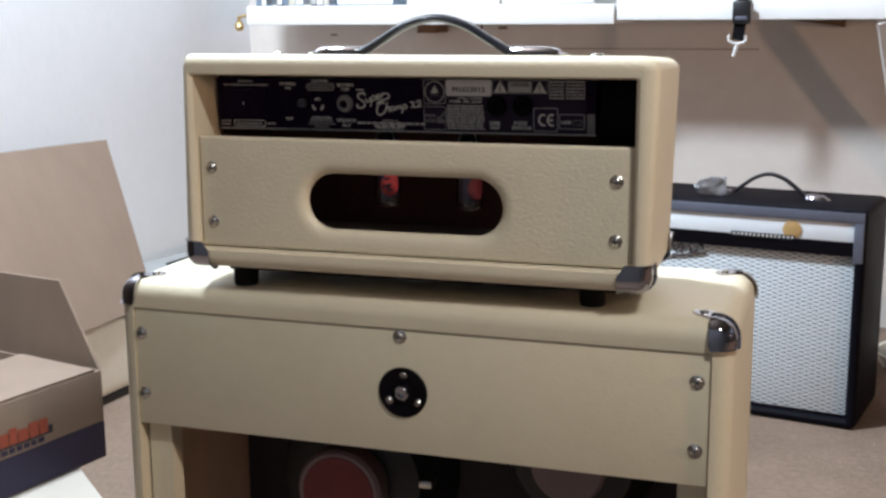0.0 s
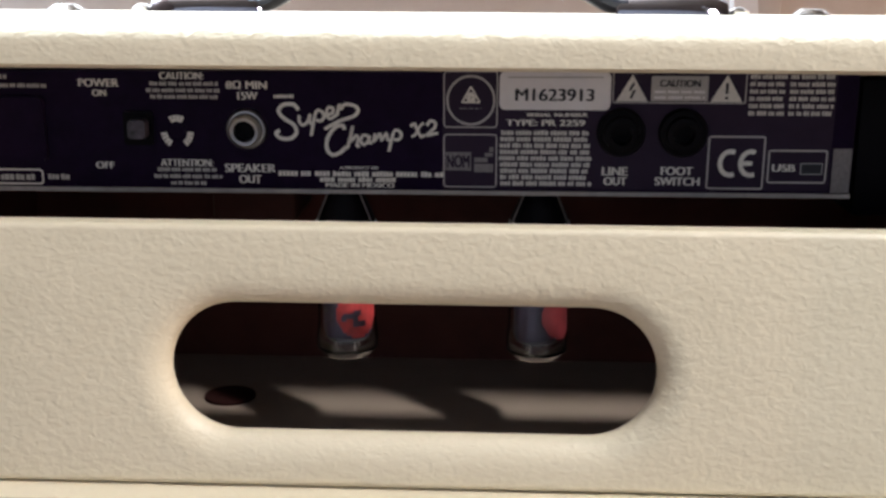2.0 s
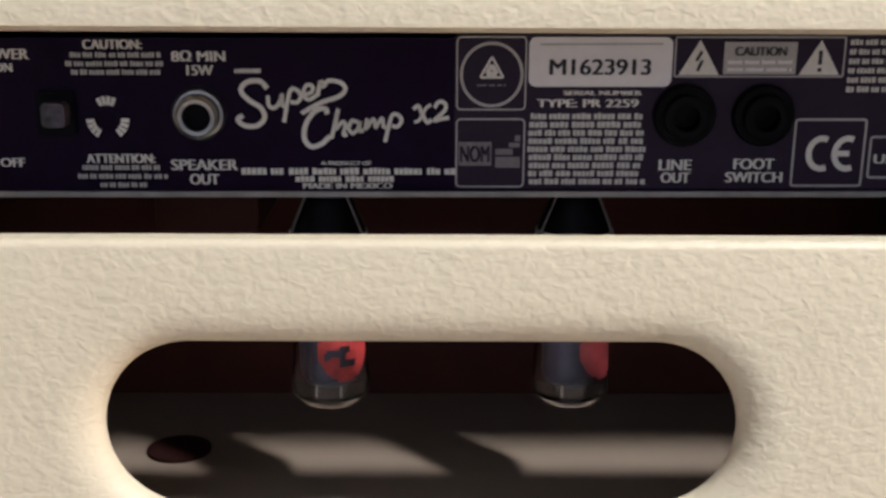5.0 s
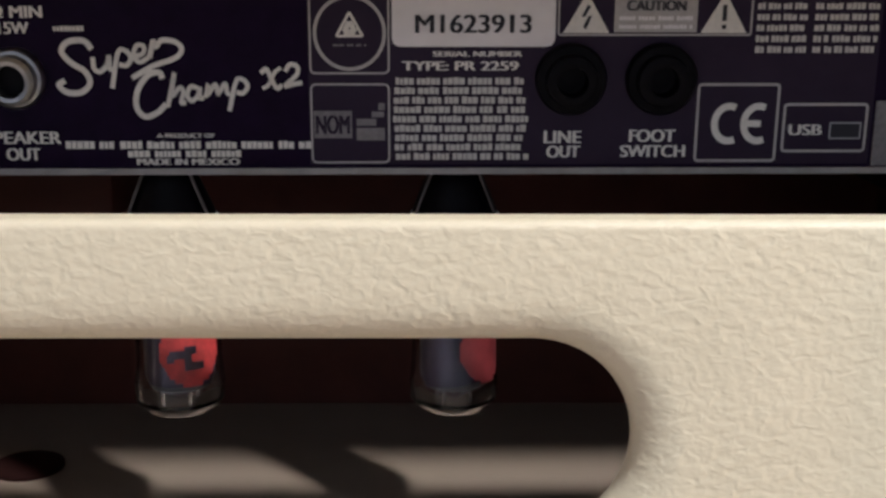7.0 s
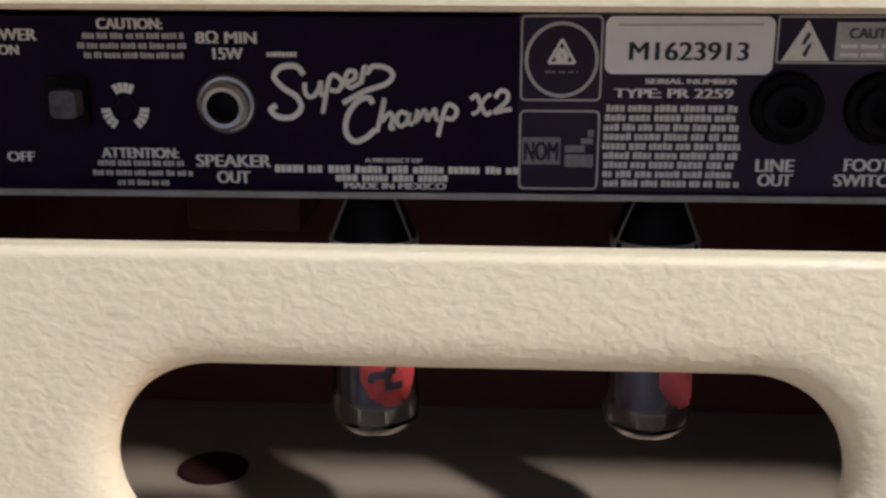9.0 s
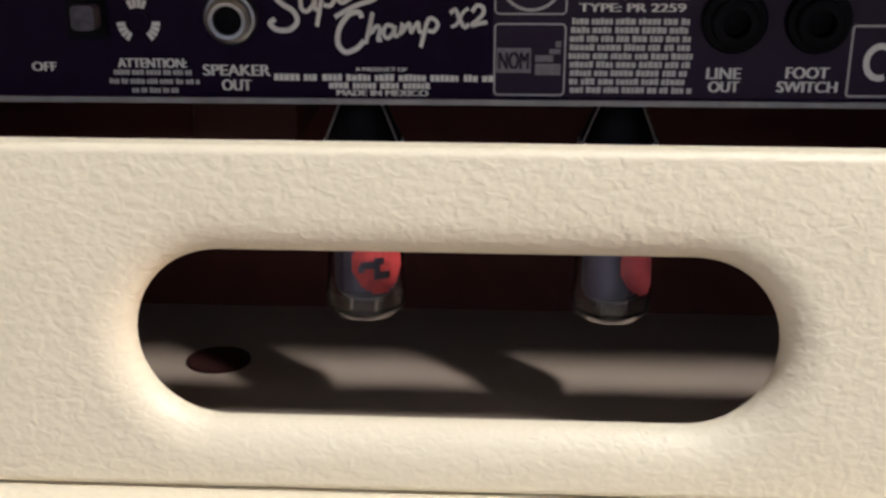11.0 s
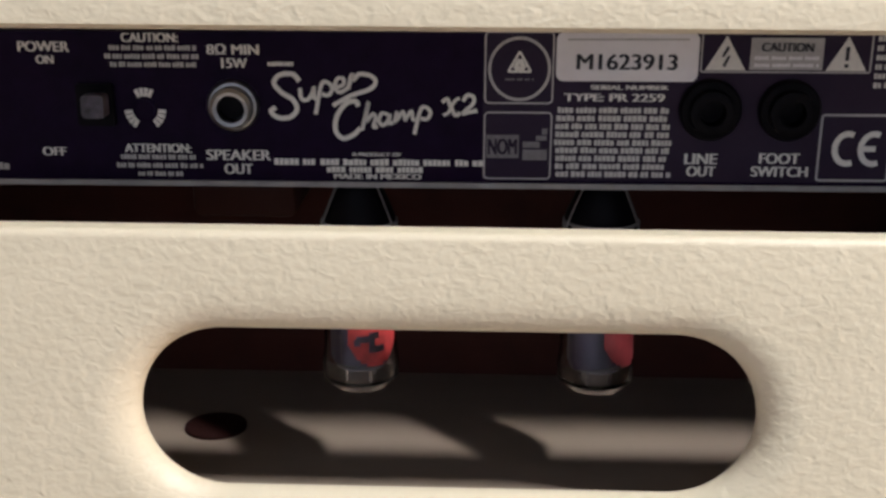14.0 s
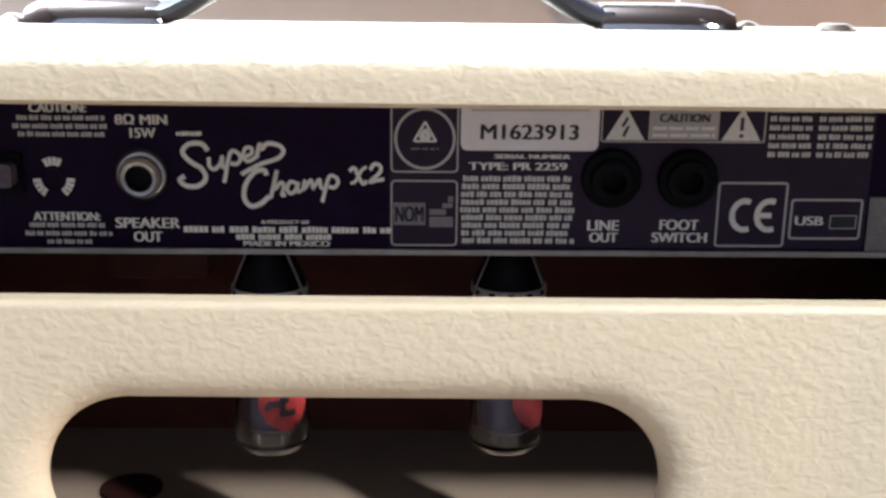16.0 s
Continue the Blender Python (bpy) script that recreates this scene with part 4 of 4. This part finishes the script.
    ang = sorted(set([2 * math.pi * (i + 0.5) / 44 for i in range(44)] + cor + [math.pi / 2 - eps, math.pi / 2 + eps, 1.5 * math.pi - eps, 1.5 * math.pi + eps, 0.0, math.pi]))
    def to_rect(inset):
        lo_x, lo_z, hi_x, hi_z = rect[0] + inset, rect[1] + inset, rect[2] - inset, rect[3] - inset
        out = []
        for a in ang:
            c, s = math.cos(a), math.sin(a)
            cx = x1 - r if c > 1e-6 else x0 + r
            if any(abs(a - k) < 1e-9 for k in cor):
                out.append((hi_x if c > 0 else lo_x, hi_z if s > 0 else lo_z))
                continue
            ks = []
            if c > 1e-9: ks.append((hi_x - cx) / c)
            if c < -1e-9: ks.append((lo_x - cx) / c)
            if s > 1e-9: ks.append((hi_z - cz) / s)
            if s < -1e-9: ks.append((lo_z - cz) / s)
            k = min(ks)
            out.append((cx + c * k, cz + s * k))
        return out
    bm = bmesh.new()
    loops = [q(to_rect(0.0010), 0.0090), q(to_rect(0.0), 0.0080)]
    for k in range(0, 7):
        a = radians(90 * k / 6)
        loops.append(q(to_rect(0.0026 * (1 - math.cos(a))), 0.0026 * (1 - math.sin(a))))
    slot = lambda g: stadium(x0, x1, z0, z1, g, ang)
    for k in range(0, 9):
        a = radians(90 * k / 8)
        loops.append(q(slot(roll * (1 - math.sin(a))), 0.0088 * (1 - math.cos(a))))
    loops.append(q(slot(0.0), 0.0090))
    loft(bm, loops, ring=True)
    bm.normal_update()
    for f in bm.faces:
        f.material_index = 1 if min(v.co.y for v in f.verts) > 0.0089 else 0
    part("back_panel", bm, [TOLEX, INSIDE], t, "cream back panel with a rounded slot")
    for x, z in ((-0.1905, 0.591), (0.1905, 0.591), (-0.1905, 0.540), (0.1905, 0.540)):
        screw_at((x, 0.0, z), t, 0.0042)
    for sx, cx in ((-1, -0.2186), (1, X)):
        corner_cap(t, (cx, yb, Z0), sx, -1, -1, 0.0275, 0.026, 0.0250, strap=False, rad=0.0118)
        corner_cap(t, (cx - 0.004 * (sx > 0), yf, Z0), sx, 1, -1, 0.0275, 0.026, 0.0250, strap=False, rad=0.0118)
    for x, back in ((-0.170, 0.022), (0.166, 0.030)):
        for y in (back, 0.150):
            bm = bmesh.new()
            lathe(bm, [(0.0108, 0.4764), (0.0115, 0.4785), (0.0122, 0.4968)], Matrix.Translation((x, y, 0)), 24)
            part("foot", bm, RUBBER, t, "black rubber foot")
    strap_handle(t, 0.074, 0.035, (0.002, 0.088, Z1 - 0.0045), thick=0.0042, wide=0.011, plate=0.034)
    for x, y in ((-0.150, 0.07), (0.156, 0.085)):
        bm = bmesh.new()
        lathe(bm, [(0.0075, 0.0), (0.0072, 0.0012), (0.0045, 0.0030), (0.0015, 0.0026), (0.00001, 0.0022)], Matrix.Translation((x, y, Z1 - 0.0003 - 0.045 * (y - yb))), 20)
        part("chassis_screw", bm, SCREW, t)
    return t


HEAD = amp_head()


def chassis(parent):
    rnd = random.Random(11)
    bm = bmesh.new()
    pts = [(-197.0, 626.4), (166.0, 626.4), (166.0, 671.6), (-197.0, 671.6)]
    loft(bm, [[face(x, z) for x, z in pts], [face(x, z) + Vector((0, 0.108, 0.0)) for x, z in pts]], caps=(True, True))
    ch = part("chassis", bm, PANEL_BLACK, parent, "black metal chassis with white printing", smooth=False)
    bm = bmesh.new()
    sweep(bm, [face(-197.0, 626.0, 0.0002), face(166.2, 626.0, 0.0002)], [(-0.0011, -0.0008), (0.0011, -0.0008), (0.0011, 0.0008), (-0.0011, 0.0008)])
    part("chassis_lip", bm, LIP, ch, "bare metal lower edge")
    # Black plate put where there is only dark space beside the chassis.
    bm = bmesh.new()
    box(bm, (0.1672, 0.044, 0.6172), (0.2029, 0.146, 0.6708), 0.001)
    part("dark_space_plate", bm, JET, ch, "black plate standing in for the dark space beside the chassis")
    part("end_bracket", face_plate(bmesh.new(), 158.6, 627.2, 165.6, 644.0, -0.001, 0.0006), PRINT_FAINT, ch)
    W = lambda *a, **k: lettering(*a, ch, PRINT, **k)
    W("POWER", -123.9, 667.0, 15.5, 3.0)
    W("ON", -123.9, 663.2, 5.2, 2.5)
    W("OFF", -123.7, 635.5, 7.2, 2.6)
    W("CAUTION:", -91.4, 669.8, 17.0, 2.7)
    W("ATTENTION:", -91.2, 636.7, 20.5, 2.7)
    W("8\u03a9 MIN", -66.4, 666.5, 15.6, 3.1)
    W("15W", -66.1, 662.4, 7.6, 2.9)
    W("SPEAKER", -66.2, 634.8, 19.8, 3.2)
    W("OUT", -66.4, 630.5, 8.6, 3.2)
    W("LINE", 75.8, 634.8, 9.6, 3.2)
    W("OUT", 76.1, 631.0, 8.6, 3.1)
    W("FOOT", 99.6, 635.1, 12.0, 3.2)
    W("SWITCH", 99.9, 631.1, 17.0, 3.1)
    W("MADE IN MEXICO", -23.2, 628.5, 26.8, 1.7)
    W("A PRODUCT OF", -23.5, 635.3, 15.0, 1.1)
    W("TYPE: PR 2259", 48.6, 653.0, 30.0, 2.3)
    W("SERIAL NUMBER", 53.0, 656.0, 23.0, 1.3)
    W("USB", 140.2, 636.6, 8.6, 2.8)
    for z, a, b, h in ((666.8, -104, -78, 1.5), (664.3, -105.5, -76.7, 1.5), (661.9, -104, -78, 1.5), (634.0, -103, -79, 1.5), (631.4, -104.5, -77.5, 1.5), (628.8, -98, -84, 1.5), (665.8, -190.5, -144, 1.5),
                       (669.2, -175, -160, 1.8), (632.6, -195, -185, 1.8), (629.6, -195, -185, 1.8), (630.8, -147, -139, 2.2), (630.6, -179, -152, 2.4)):
        part("small_print", bars(bmesh.new(), a, b, z, h, rnd, lo=1.6, hi=4.5, gap=0.5), PRINT_DIM, ch, smooth=False)
    for z, a, b, h, lo, hi in ((662.3, -56, -48.2, 1.3, 8, 9), (632.9, -55.2, 8.7, 2.0, 4, 9), (630.6, -39, -8.5, 1.8, 4, 8)):
        part("maker_print", bars(bmesh.new(), a, b, z, h, rnd, lo=lo, hi=hi, gap=1.1), PRINT, ch, smooth=False)
    bm = bmesh.new()
    outline(bm, -181.7, 627.6, -148.8, 633.8, 1.6, 0.7)
    part("voltage_box", bm, PRINT, ch)
    # script-like strokes of the model badge
    bm = bmesh.new()
    ribbon(bm, [(-46.5, 657.2), (-48.5, 659.3), (-52.5, 659.0), (-54.3, 656.6), (-52.0, 653.8), (-48.6, 651.6), (-47.6, 648.6), (-50.0, 646.4), (-53.6, 646.4), (-55.6, 648.2), (-54.0, 649.4)], 1.5)
    ribbon(bm, [(-46.4, 655.2), (-46.2, 652.4), (-44.6, 651.6), (-42.8, 653.4), (-42.2, 655.6), (-42.2, 652.4), (-41.2, 652.2)], 1.25)
    ribbon(bm, [(-41.9, 647.4), (-39.9, 656.2), (-37.8, 656.8), (-36.6, 655.0), (-37.8, 653.2), (-39.8, 653.4)], 1.25)
    ribbon(bm, [(-36.0, 655.2), (-33.4, 656.2), (-33.2, 658.0), (-35.0, 658.0), (-35.8, 655.6), (-34.4, 654.0), (-32.0, 655.2)], 1.2)
    ribbon(bm, [(-31.8, 655.0), (-30.6, 659.2), (-30.0, 657.8), (-28.4, 659.4), (-25.0, 659.0), (-23.4, 657.2), (-25.2, 655.0), (-31.0, 653.0), (-36.6, 650.0)], 1.35)
    ribbon(bm, [(-28.8, 649.8), (-29.6, 651.4), (-32.6, 650.6), (-35.4, 646.8), (-35.9, 642.6), (-33.8, 640.2), (-30.6, 641.2), (-28.2, 643.4)], 1.5)
    ribbon(bm, [(-27.8, 642.6), (-25.6, 651.4), (-26.6, 645.6), (-24.4, 647.6), (-23.6, 646.4), (-24.2, 643.8), (-23.0, 643.8)], 1.2)
    ribbon(bm, [(-19.6, 647.4), (-21.6, 647.8), (-22.6, 645.6), (-21.4, 644.2), (-19.8, 645.6), (-19.2, 647.6), (-19.4, 645.0), (-18.2, 645.0)], 1.2)
    ribbon(bm, [(-17.8, 645.0), (-17.0, 648.4), (-17.2, 645.8), (-15.2, 648.4), (-14.6, 646.0), (-14.2, 646.4), (-12.6, 648.6), (-12.2, 646.2), (-11.4, 646.0)], 1.15)
    ribbon(bm, [(-11.8, 641.6), (-9.8, 649.0), (-8.0, 649.6), (-6.8, 648.0), (-8.0, 646.2), (-9.8, 646.4)], 1.2)
    ribbon(bm, [(-3.3, 651.2), (-1.8, 652.2), (-0.6, 649.8), (0.8, 647.4), (2.2, 648.2)], 1.2)
    ribbon(bm, [(2.0, 652.6), (0.4, 651.4), (-1.4, 648.2), (-3.0, 647.4)], 1.0)
    ribbon(bm, [(3.0, 651.6), (4.4, 653.4), (6.2, 652.8), (6.0, 650.8), (3.0, 648.0), (5.0, 648.4), (7.4, 648.8)], 1.2)
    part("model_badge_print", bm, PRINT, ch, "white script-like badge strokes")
    # fuse ring print
    bm = bmesh.new()
    for a0 in (62, 182, 302):
        for k in range(4):
            a = radians(a0 + 15 * k)
            b = radians(a0 + 15 * k + 13)
            ribbon(bm, [(-94.3 + 5.2 * math.cos(w), 648.5 + 5.2 * math.sin(w)) for w in (a, (a + b) / 2, b)], 2.5, steps=2)
    part("fuse_ring_print", bm, PRINT, ch)
    bm = bmesh.new()
    turn = Matrix.Rotation(radians(90 + 5.2), 4, "X")
    lathe(bm, [(0.0105, -0.001), (0.0105, 0.0015), (0.0085, 0.002), (0.0080, 0.0012), (0.0001, 0.001)], Matrix.Translation(face(-94.3, 648.5)) @ Matrix.Scale(0.36, 4) @ turn, 24)
    part("fuse_cap", bm, PANEL_BLACK, ch)
    bm = bmesh.new()
    face_plate(bm, -115.0, 643.6, -103.6, 656.2, -0.001, 0.0016, 1.0)
    sw = part("switch_frame", bm, JET, ch, "black rocker switch")
    bm = bmesh.new()
    face_plate(bm, -111.8, 646.7, -105.0, 653.6, 0.0014, 0.0075, 1.4)
    part("rocker", bm, ROCKER, sw)
    bm = bmesh.new()
    face_plate(bm, -192.0, 637.0, -146.0, 661.5, -0.001, 0.0022, 2.5)
    inlet = part("power_inlet", bm, PANEL_BLACK, ch)
    part("inlet_dot", face_plate(bmesh.new(), -170.5, 648.4, -168.7, 650.0, 0.002, 0.0026), SCREW, inlet)
    # jacks
    bm = bmesh.new()
    lathe(bm, [(0.0081, -0.001), (0.0081, 0.0010), (0.0074, 0.0022), (0.0066, 0.0024), (0.0064, 0.0050), (0.0054, 0.0060), (0.0043, 0.0058), (0.0040, 0.0015), (0.0001, 0.0010)], Matrix.Translation(face(-67.0, 649.9)) @ turn, 32)
    jack = part("speaker_jack", bm, STEEL, ch, "dull metal jack socket")
    bm = bmesh.new()
    lathe(bm, [(0.0042, 0.0017), (0.0001, 0.0020)], Matrix.Translation(face(-67.0, 649.9)) @ turn, 24)
    part("jack_bore", bm, JET, jack)
    for x in (77.4, 101.0):
        bm = bmesh.new()
        lathe(bm, [(0.0094, -0.001), (0.0094, 0.0022), (0.0088, 0.0032), (0.0070, 0.0034), (0.0066, 0.0064), (0.0056, 0.0068), (0.0040, 0.0066), (0.0036, 0.0020), (0.0001, 0.0018)], Matrix.Translation(face(x, 649.8)) @ turn, 32)
        jk = part("line_jack", bm, JET, ch, "black plastic jack socket")
        bm = bmesh.new()
        lathe(bm, [(0.0030, 0.0019), (0.0001, 0.0022)], Matrix.Translation(face(x, 649.8)) @ turn, 16)
        part("jack_bore", bm, JET, jk)
    # Bright sliver set in for the glint beside the line jack.
    bm = bmesh.new()
    face_plate(bm, 84.0, 647.4, 84.9, 652.2, 0.0, 0.0012)
    part("jack_glint", bm, SCREW, ch)
    # approval label: dark film with marks
    bm = bmesh.new()
    face_plate(bm, 9.0, 627.6, 157.8, 672.3, 0.0001, 0.00035)
    film = part("approval_label", bm, LABEL_BLACK, ch, "dark approval label film", smooth=False)
    Lp = lambda name, b, mat=PRINT, label="": part(name, b, mat, film, label, smooth=False)
    for box_at in ((9.4, 650.9, 30.2, 672.2, 1.5, 0.5), (9.4, 628.0, 30.2, 648.6, 1.5, 0.5), (73.6, 660.5, 124.0, 672.2, 0.8, 0.5), (110.9, 628.2, 132.8, 648.6, 1.2, 0.7), (134.0, 630.7, 156.6, 643.5, 1.2, 0.7)):
        Lp("frame_line", outline(bmesh.new(), *box_at), PRINT_DIM)
    bm = bmesh.new()
    ring = [(19.9 + 9.0 * math.cos(2 * math.pi * i / 28), 661.2 + 9.0 * math.sin(2 * math.pi * i / 28)) for i in range(29)]
    ribbon(bm, ring, 0.9, steps=2)
    Lp("round_mark", bm, PRINT_DIM)
    bm = bmesh.new()
    tri = [(19.9 + 3.9 * math.sin(a), 662.4 + 3.9 * math.cos(a)) for a in (0, 2 * math.pi / 3, 4 * math.pi / 3)]
    for i in range(3):
        ribbon(bm, [tri[i], tri[(i + 1) % 3]], 0.7, steps=1)
    tri = [(19.9 + 1.7 * math.sin(a), 662.3 + 1.7 * math.cos(a)) for a in (0, 2 * math.pi / 3, 4 * math.pi / 3)]
    for i in range(3):
        ribbon(bm, [tri[i], tri[(i + 1) % 3]], 1.3, steps=1)
    Lp("triangle_mark", bm)
    Lp("mark_caption", bars(bmesh.new(), 15.6, 24.2, 658.2, 0.6, rnd, lo=1, hi=3), PRINT_FAINT)
    block = Lp("approval_plate", face_plate(bmesh.new(), 10.2, 634.6, 20.2, 641.6, 0.0004, 0.0006), PRINT_FAINT)
    lettering("NOM", 15.2, 638.1, 8.6, 4.8, block, LABEL_BLACK, d=0.0008)
    bm = bmesh.new()
    for x0, z0, x1, z1 in ((21.4, 634.0, 28.8, 637.2), (21.4, 637.8, 26.6, 639.6), (25.4, 640.0, 28.6, 641.4), (27.2, 641.8, 28.8, 643.6)):
        face_plate(bm, x0, z0, x1, z1, 0.0004, 0.0006)
    Lp("approval_mark", bm, PRINT_FAINT)
    bm = bmesh.new()
    face_plate(bm, 30.8, 657.8, 73.0, 672.0, 0.0004, 0.0009, 2.2)
    tag = Lp("serial_label", bm, LABEL_WHITE, "pale grey rounded serial label")
    lettering("M1623913", 51.8, 663.5, 29.6, 4.5, tag, INK, d=0.0011)
    bm = bmesh.new()
    ribbon(bm, [(34, 669.9), (70, 670.1)], 0.5, d=0.0011, steps=1)
    part("label_line", bm, PRINT_DIM, tag, smooth=False)
    bm = bmesh.new()
    z = 649.2
    for k in range(9):
        bars(bm, 31.0 + rnd.uniform(0, 0.8), 65.5 + rnd.uniform(-0.6, 0.6), z, 1.8, rnd, lo=2.5, hi=7.0, gap=0.7)
        z -= 2.42
    Lp("notice_text", bm, PRINT_MID)
    for cx in (81.0, 116.6):
        bm = bmesh.new()
        a, b, c = (cx - 6.0, 661.2), (cx + 6.0, 661.2), (cx, 671.2)
        bm.faces.new([bm.verts.new(face(x, z, 0.0006)) for x, z in (a, b, c)])
        sign = Lp("warning_triangle", bm)
        bm = bmesh.new()
        if cx < 100:
            ribbon(bm, [(cx + 0.6, 668.0), (cx - 0.9, 665.2), (cx + 0.9, 665.4), (cx - 0.5, 662.4)], 1.0, d=0.0008, steps=1)
        else:
            ribbon(bm, [(cx, 668.2), (cx, 664.2)], 1.1, d=0.0008, steps=1)
            ribbon(bm, [(cx, 663.2), (cx, 662.2)], 1.2, d=0.0008, steps=1)
        part("warning_sign", bm, INK, sign, smooth=False)
    bm = bmesh.new()
    face_plate(bm, 88.2, 661.4, 109.6, 670.6, 0.0004, 0.0007)
    cau = Lp("caution_plate", bm, PRINT_DIM)
    lettering("CAUTION", 98.9, 668.0, 15.0, 2.5, cau, INK, d=0.0010)
    bm = bmesh.new()
    bars(bm, 89.4, 108.4, 664.9, 1.1, rnd, d=0.0010)
    bars(bm, 89.4, 108.4, 662.8, 1.1, rnd, d=0.0010)
    part("caution_text", bm, LABEL_WHITE, cau, smooth=False)
    bm = bmesh.new()
    z = 670.6
    for k in range(6):
        bars(bm, 125.2, 138.5, z, 1.65, rnd, lo=1.5, hi=5, gap=0.6)
        bars(bm, 140.2, 157.0, z, 1.65, rnd, lo=1.5, hi=5, gap=0.6)
        z -= 2.7
    Lp("notice_text", bm, PRINT_MID)
    bm = bmesh.new()
    for cx in (119.8, 127.6):
        arc = [(cx + 3.9 * math.cos(radians(a)), 638.2 + 4.5 * math.sin(radians(a))) for a in range(66, 295, 19)]
        ribbon(bm, arc, 1.8, steps=2)
    ribbon(bm, [(124.2, 638.2), (128.2, 638.2)], 1.7, steps=1)
    Lp("ce_mark", bm)
    bm = bmesh.new()
    face_plate(bm, 146.5, 634.6, 154.4, 638.4, 0.0003, 0.0014)
    port = part("usb_port", bm, INK, ch)
    part("port_shell", outline(bmesh.new(), 146.2, 634.3, 154.7, 638.7, 0.3, 0.4, d=0.0016), STEEL, port, smooth=False)


chassis(HEAD)


def valve(parent, x, y, bottom, turn, notched=True):
    """A glass valve hanging below the chassis, with a printed mark and a spring-loaded collar."""
    m = Matrix.Translation((x, y, 0))
    R = 0.0129
    bm = bmesh.new()
    outer = [(0.00005, bottom), (0.004, bottom + 0.0004), (R * 0.74, bottom + 0.0018), (R * 0.97, bottom + 0.0048), (R, bottom + 0.010), (R * 0.95, bottom + 0.016), (R * 0.90, bottom + 0.045), (R * 0.90, 0.6010), (R * 0.90, 0.6085), (R * 0.80, 0.6105)]
    inner = [(max(r - 0.0011, 0.00004), h + (0.0011 if i < 4 else 0.0)) for i, (r, h) in enumerate(outer)]
    lathe(bm, outer + inner[::-1], m, 36)
    glass = part("valve", bm, GLASS, parent, "clear glass valve with red print")
    bm = bmesh.new()
    lathe(bm, [(0.0001, bottom + 0.0095), (0.0086, bottom + 0.0088), (0.0100, bottom + 0.012), (0.0100, 0.602), (0.0001, 0.604)], m @ Matrix.Rotation(turn, 4, "Z") @ Matrix.Diagonal((1, 0.62, 1, 1)), 24)
    part("anode", bm, TUBE_PLATE, glass, "dark grey inner plate")
    bm = bmesh.new()
    lathe(bm, [(0.0082, bottom + 0.0086), (0.0084, bottom + 0.0091), (0.0001, bottom + 0.0093)], m, 20)
    part("mica_disc", bm, MICA, glass, "pale mica spacer disc")
    for k in range(4):
        bm = bmesh.new()
        a = turn + radians(35 + 90 * k)
        lathe(bm, [(0.0006, bottom + 0.0035), (0.0006, bottom + 0.0125)], m @ Matrix.Translation((0.0056 * math.cos(a), 0.0056 * math.sin(a), 0)), 8)
        part("support_wire", bm, SCREW, glass)
    bm = bmesh.new()
    # a bold round mark with an arrow-like notch
    nu, nv = 26, 26
    rows = []
    for j in range(nv + 1):
        rise = 0.0118 + 0.030 * j / nv
        z = bottom + rise
        rad = R * (max(1.0 - (rise - 0.010) / 0.006 * 0.05, 0.953 - 0.05 * max(0.0, rise - 0.016) / 0.029) + 0.004)
        rows.append([bm.verts.new((x + rad * math.sin(turn + radians(-18 + 84 * i / nu)), y - rad * math.cos(turn + radians(-18 + 84 * i / nu)), z)) for i in range(nu + 1)])
    for j in range(nv):
        for i in range(nu):
            u, v = (i + 0.5) / nu * 2 - 1, (j + 0.5) / nv * 3 - 1.0
            inside = u * u + v * v < 1.0 or (v >= 0.2 and abs(u - 0.1) < 0.75)
            notch = (abs(v - 0.02 - 0.25 * u) < 0.13 and -0.75 < u < 0.15) or (abs(u + 0.12) < 0.12 and -0.52 < v < 0.05) or (abs(v - 0.62) < 0.08 and u < 0.0) or (abs(v + 0.45) < 0.09 and -0.12 < u < 0.35)
            if inside and not (notch and notched):
                bm.faces.new((rows[j][i], rows[j][i + 1], rows[j + 1][i + 1], rows[j + 1][i]))
    part("red_print", bm, RED_PRINT if notched else SHADED_PRINT, glass, "bright red printed mark" if notched else "red printed mark darkened for shade")
    bm = bmesh.new()
    lathe(bm, [(0.0001, 0.6108), (R * 0.93, 0.6110), (R * 0.90, 0.6128), (0.0070, 0.6234), (0.0066, 0.6246), (0.0001, 0.6247)], m, 28)
    part("valve_socket", bm, JET, glass, "black conical valve socket")
    for k in (-1, 1):
        bm = bmesh.new()
        sweep(bm, smooth_path([(x + k * R * 0.90, y - 0.0045, 0.6080), (x + k * R * 0.83, y - 0.0060, 0.6125), (x + k * 0.0060, y - 0.0060, 0.6246)], 4), circle(0.0010, 8, 0.0004), Vector((0, -1, 0)))
        part("retainer_strip", bm, COLLAR, glass)
    bm = bmesh.new()
    lathe(bm, [(R * 0.86, 0.6086), (R * 0.97, 0.6088), (R * 0.97, 0.6112), (R * 0.86, 0.6116)], m, 32)
    rim = part("collar_rim", bm, COLLAR, glass, "dull metal valve collar")
    for k in range(5):
        a = radians(-58 + 29 * k)
        hole = Matrix.Translation((x + R * 0.968 * math.sin(a), y - R * 0.968 * math.cos(a), 0.6100)) @ Matrix.Rotation(a, 4, "Z")
        part("collar_hole", boxed((-0.0011, -0.0003, -0.0007), (0.0011, 0.0003, 0.0007), 0.0002, 1, hole), JET, rim)


valve(HEAD, -0.0333, 0.0500, 0.5530, radians(4))
valve(HEAD, 0.0452, 0.0540, 0.5518, radians(25), notched=False)
bm = bmesh.new()
box(bm, (-0.10, 0.10, 0.598), (-0.062, 0.150, 0.6240), 0.003)
part("transformer", bm, INSIDE, HEAD, "dark brown transformer under the chassis")
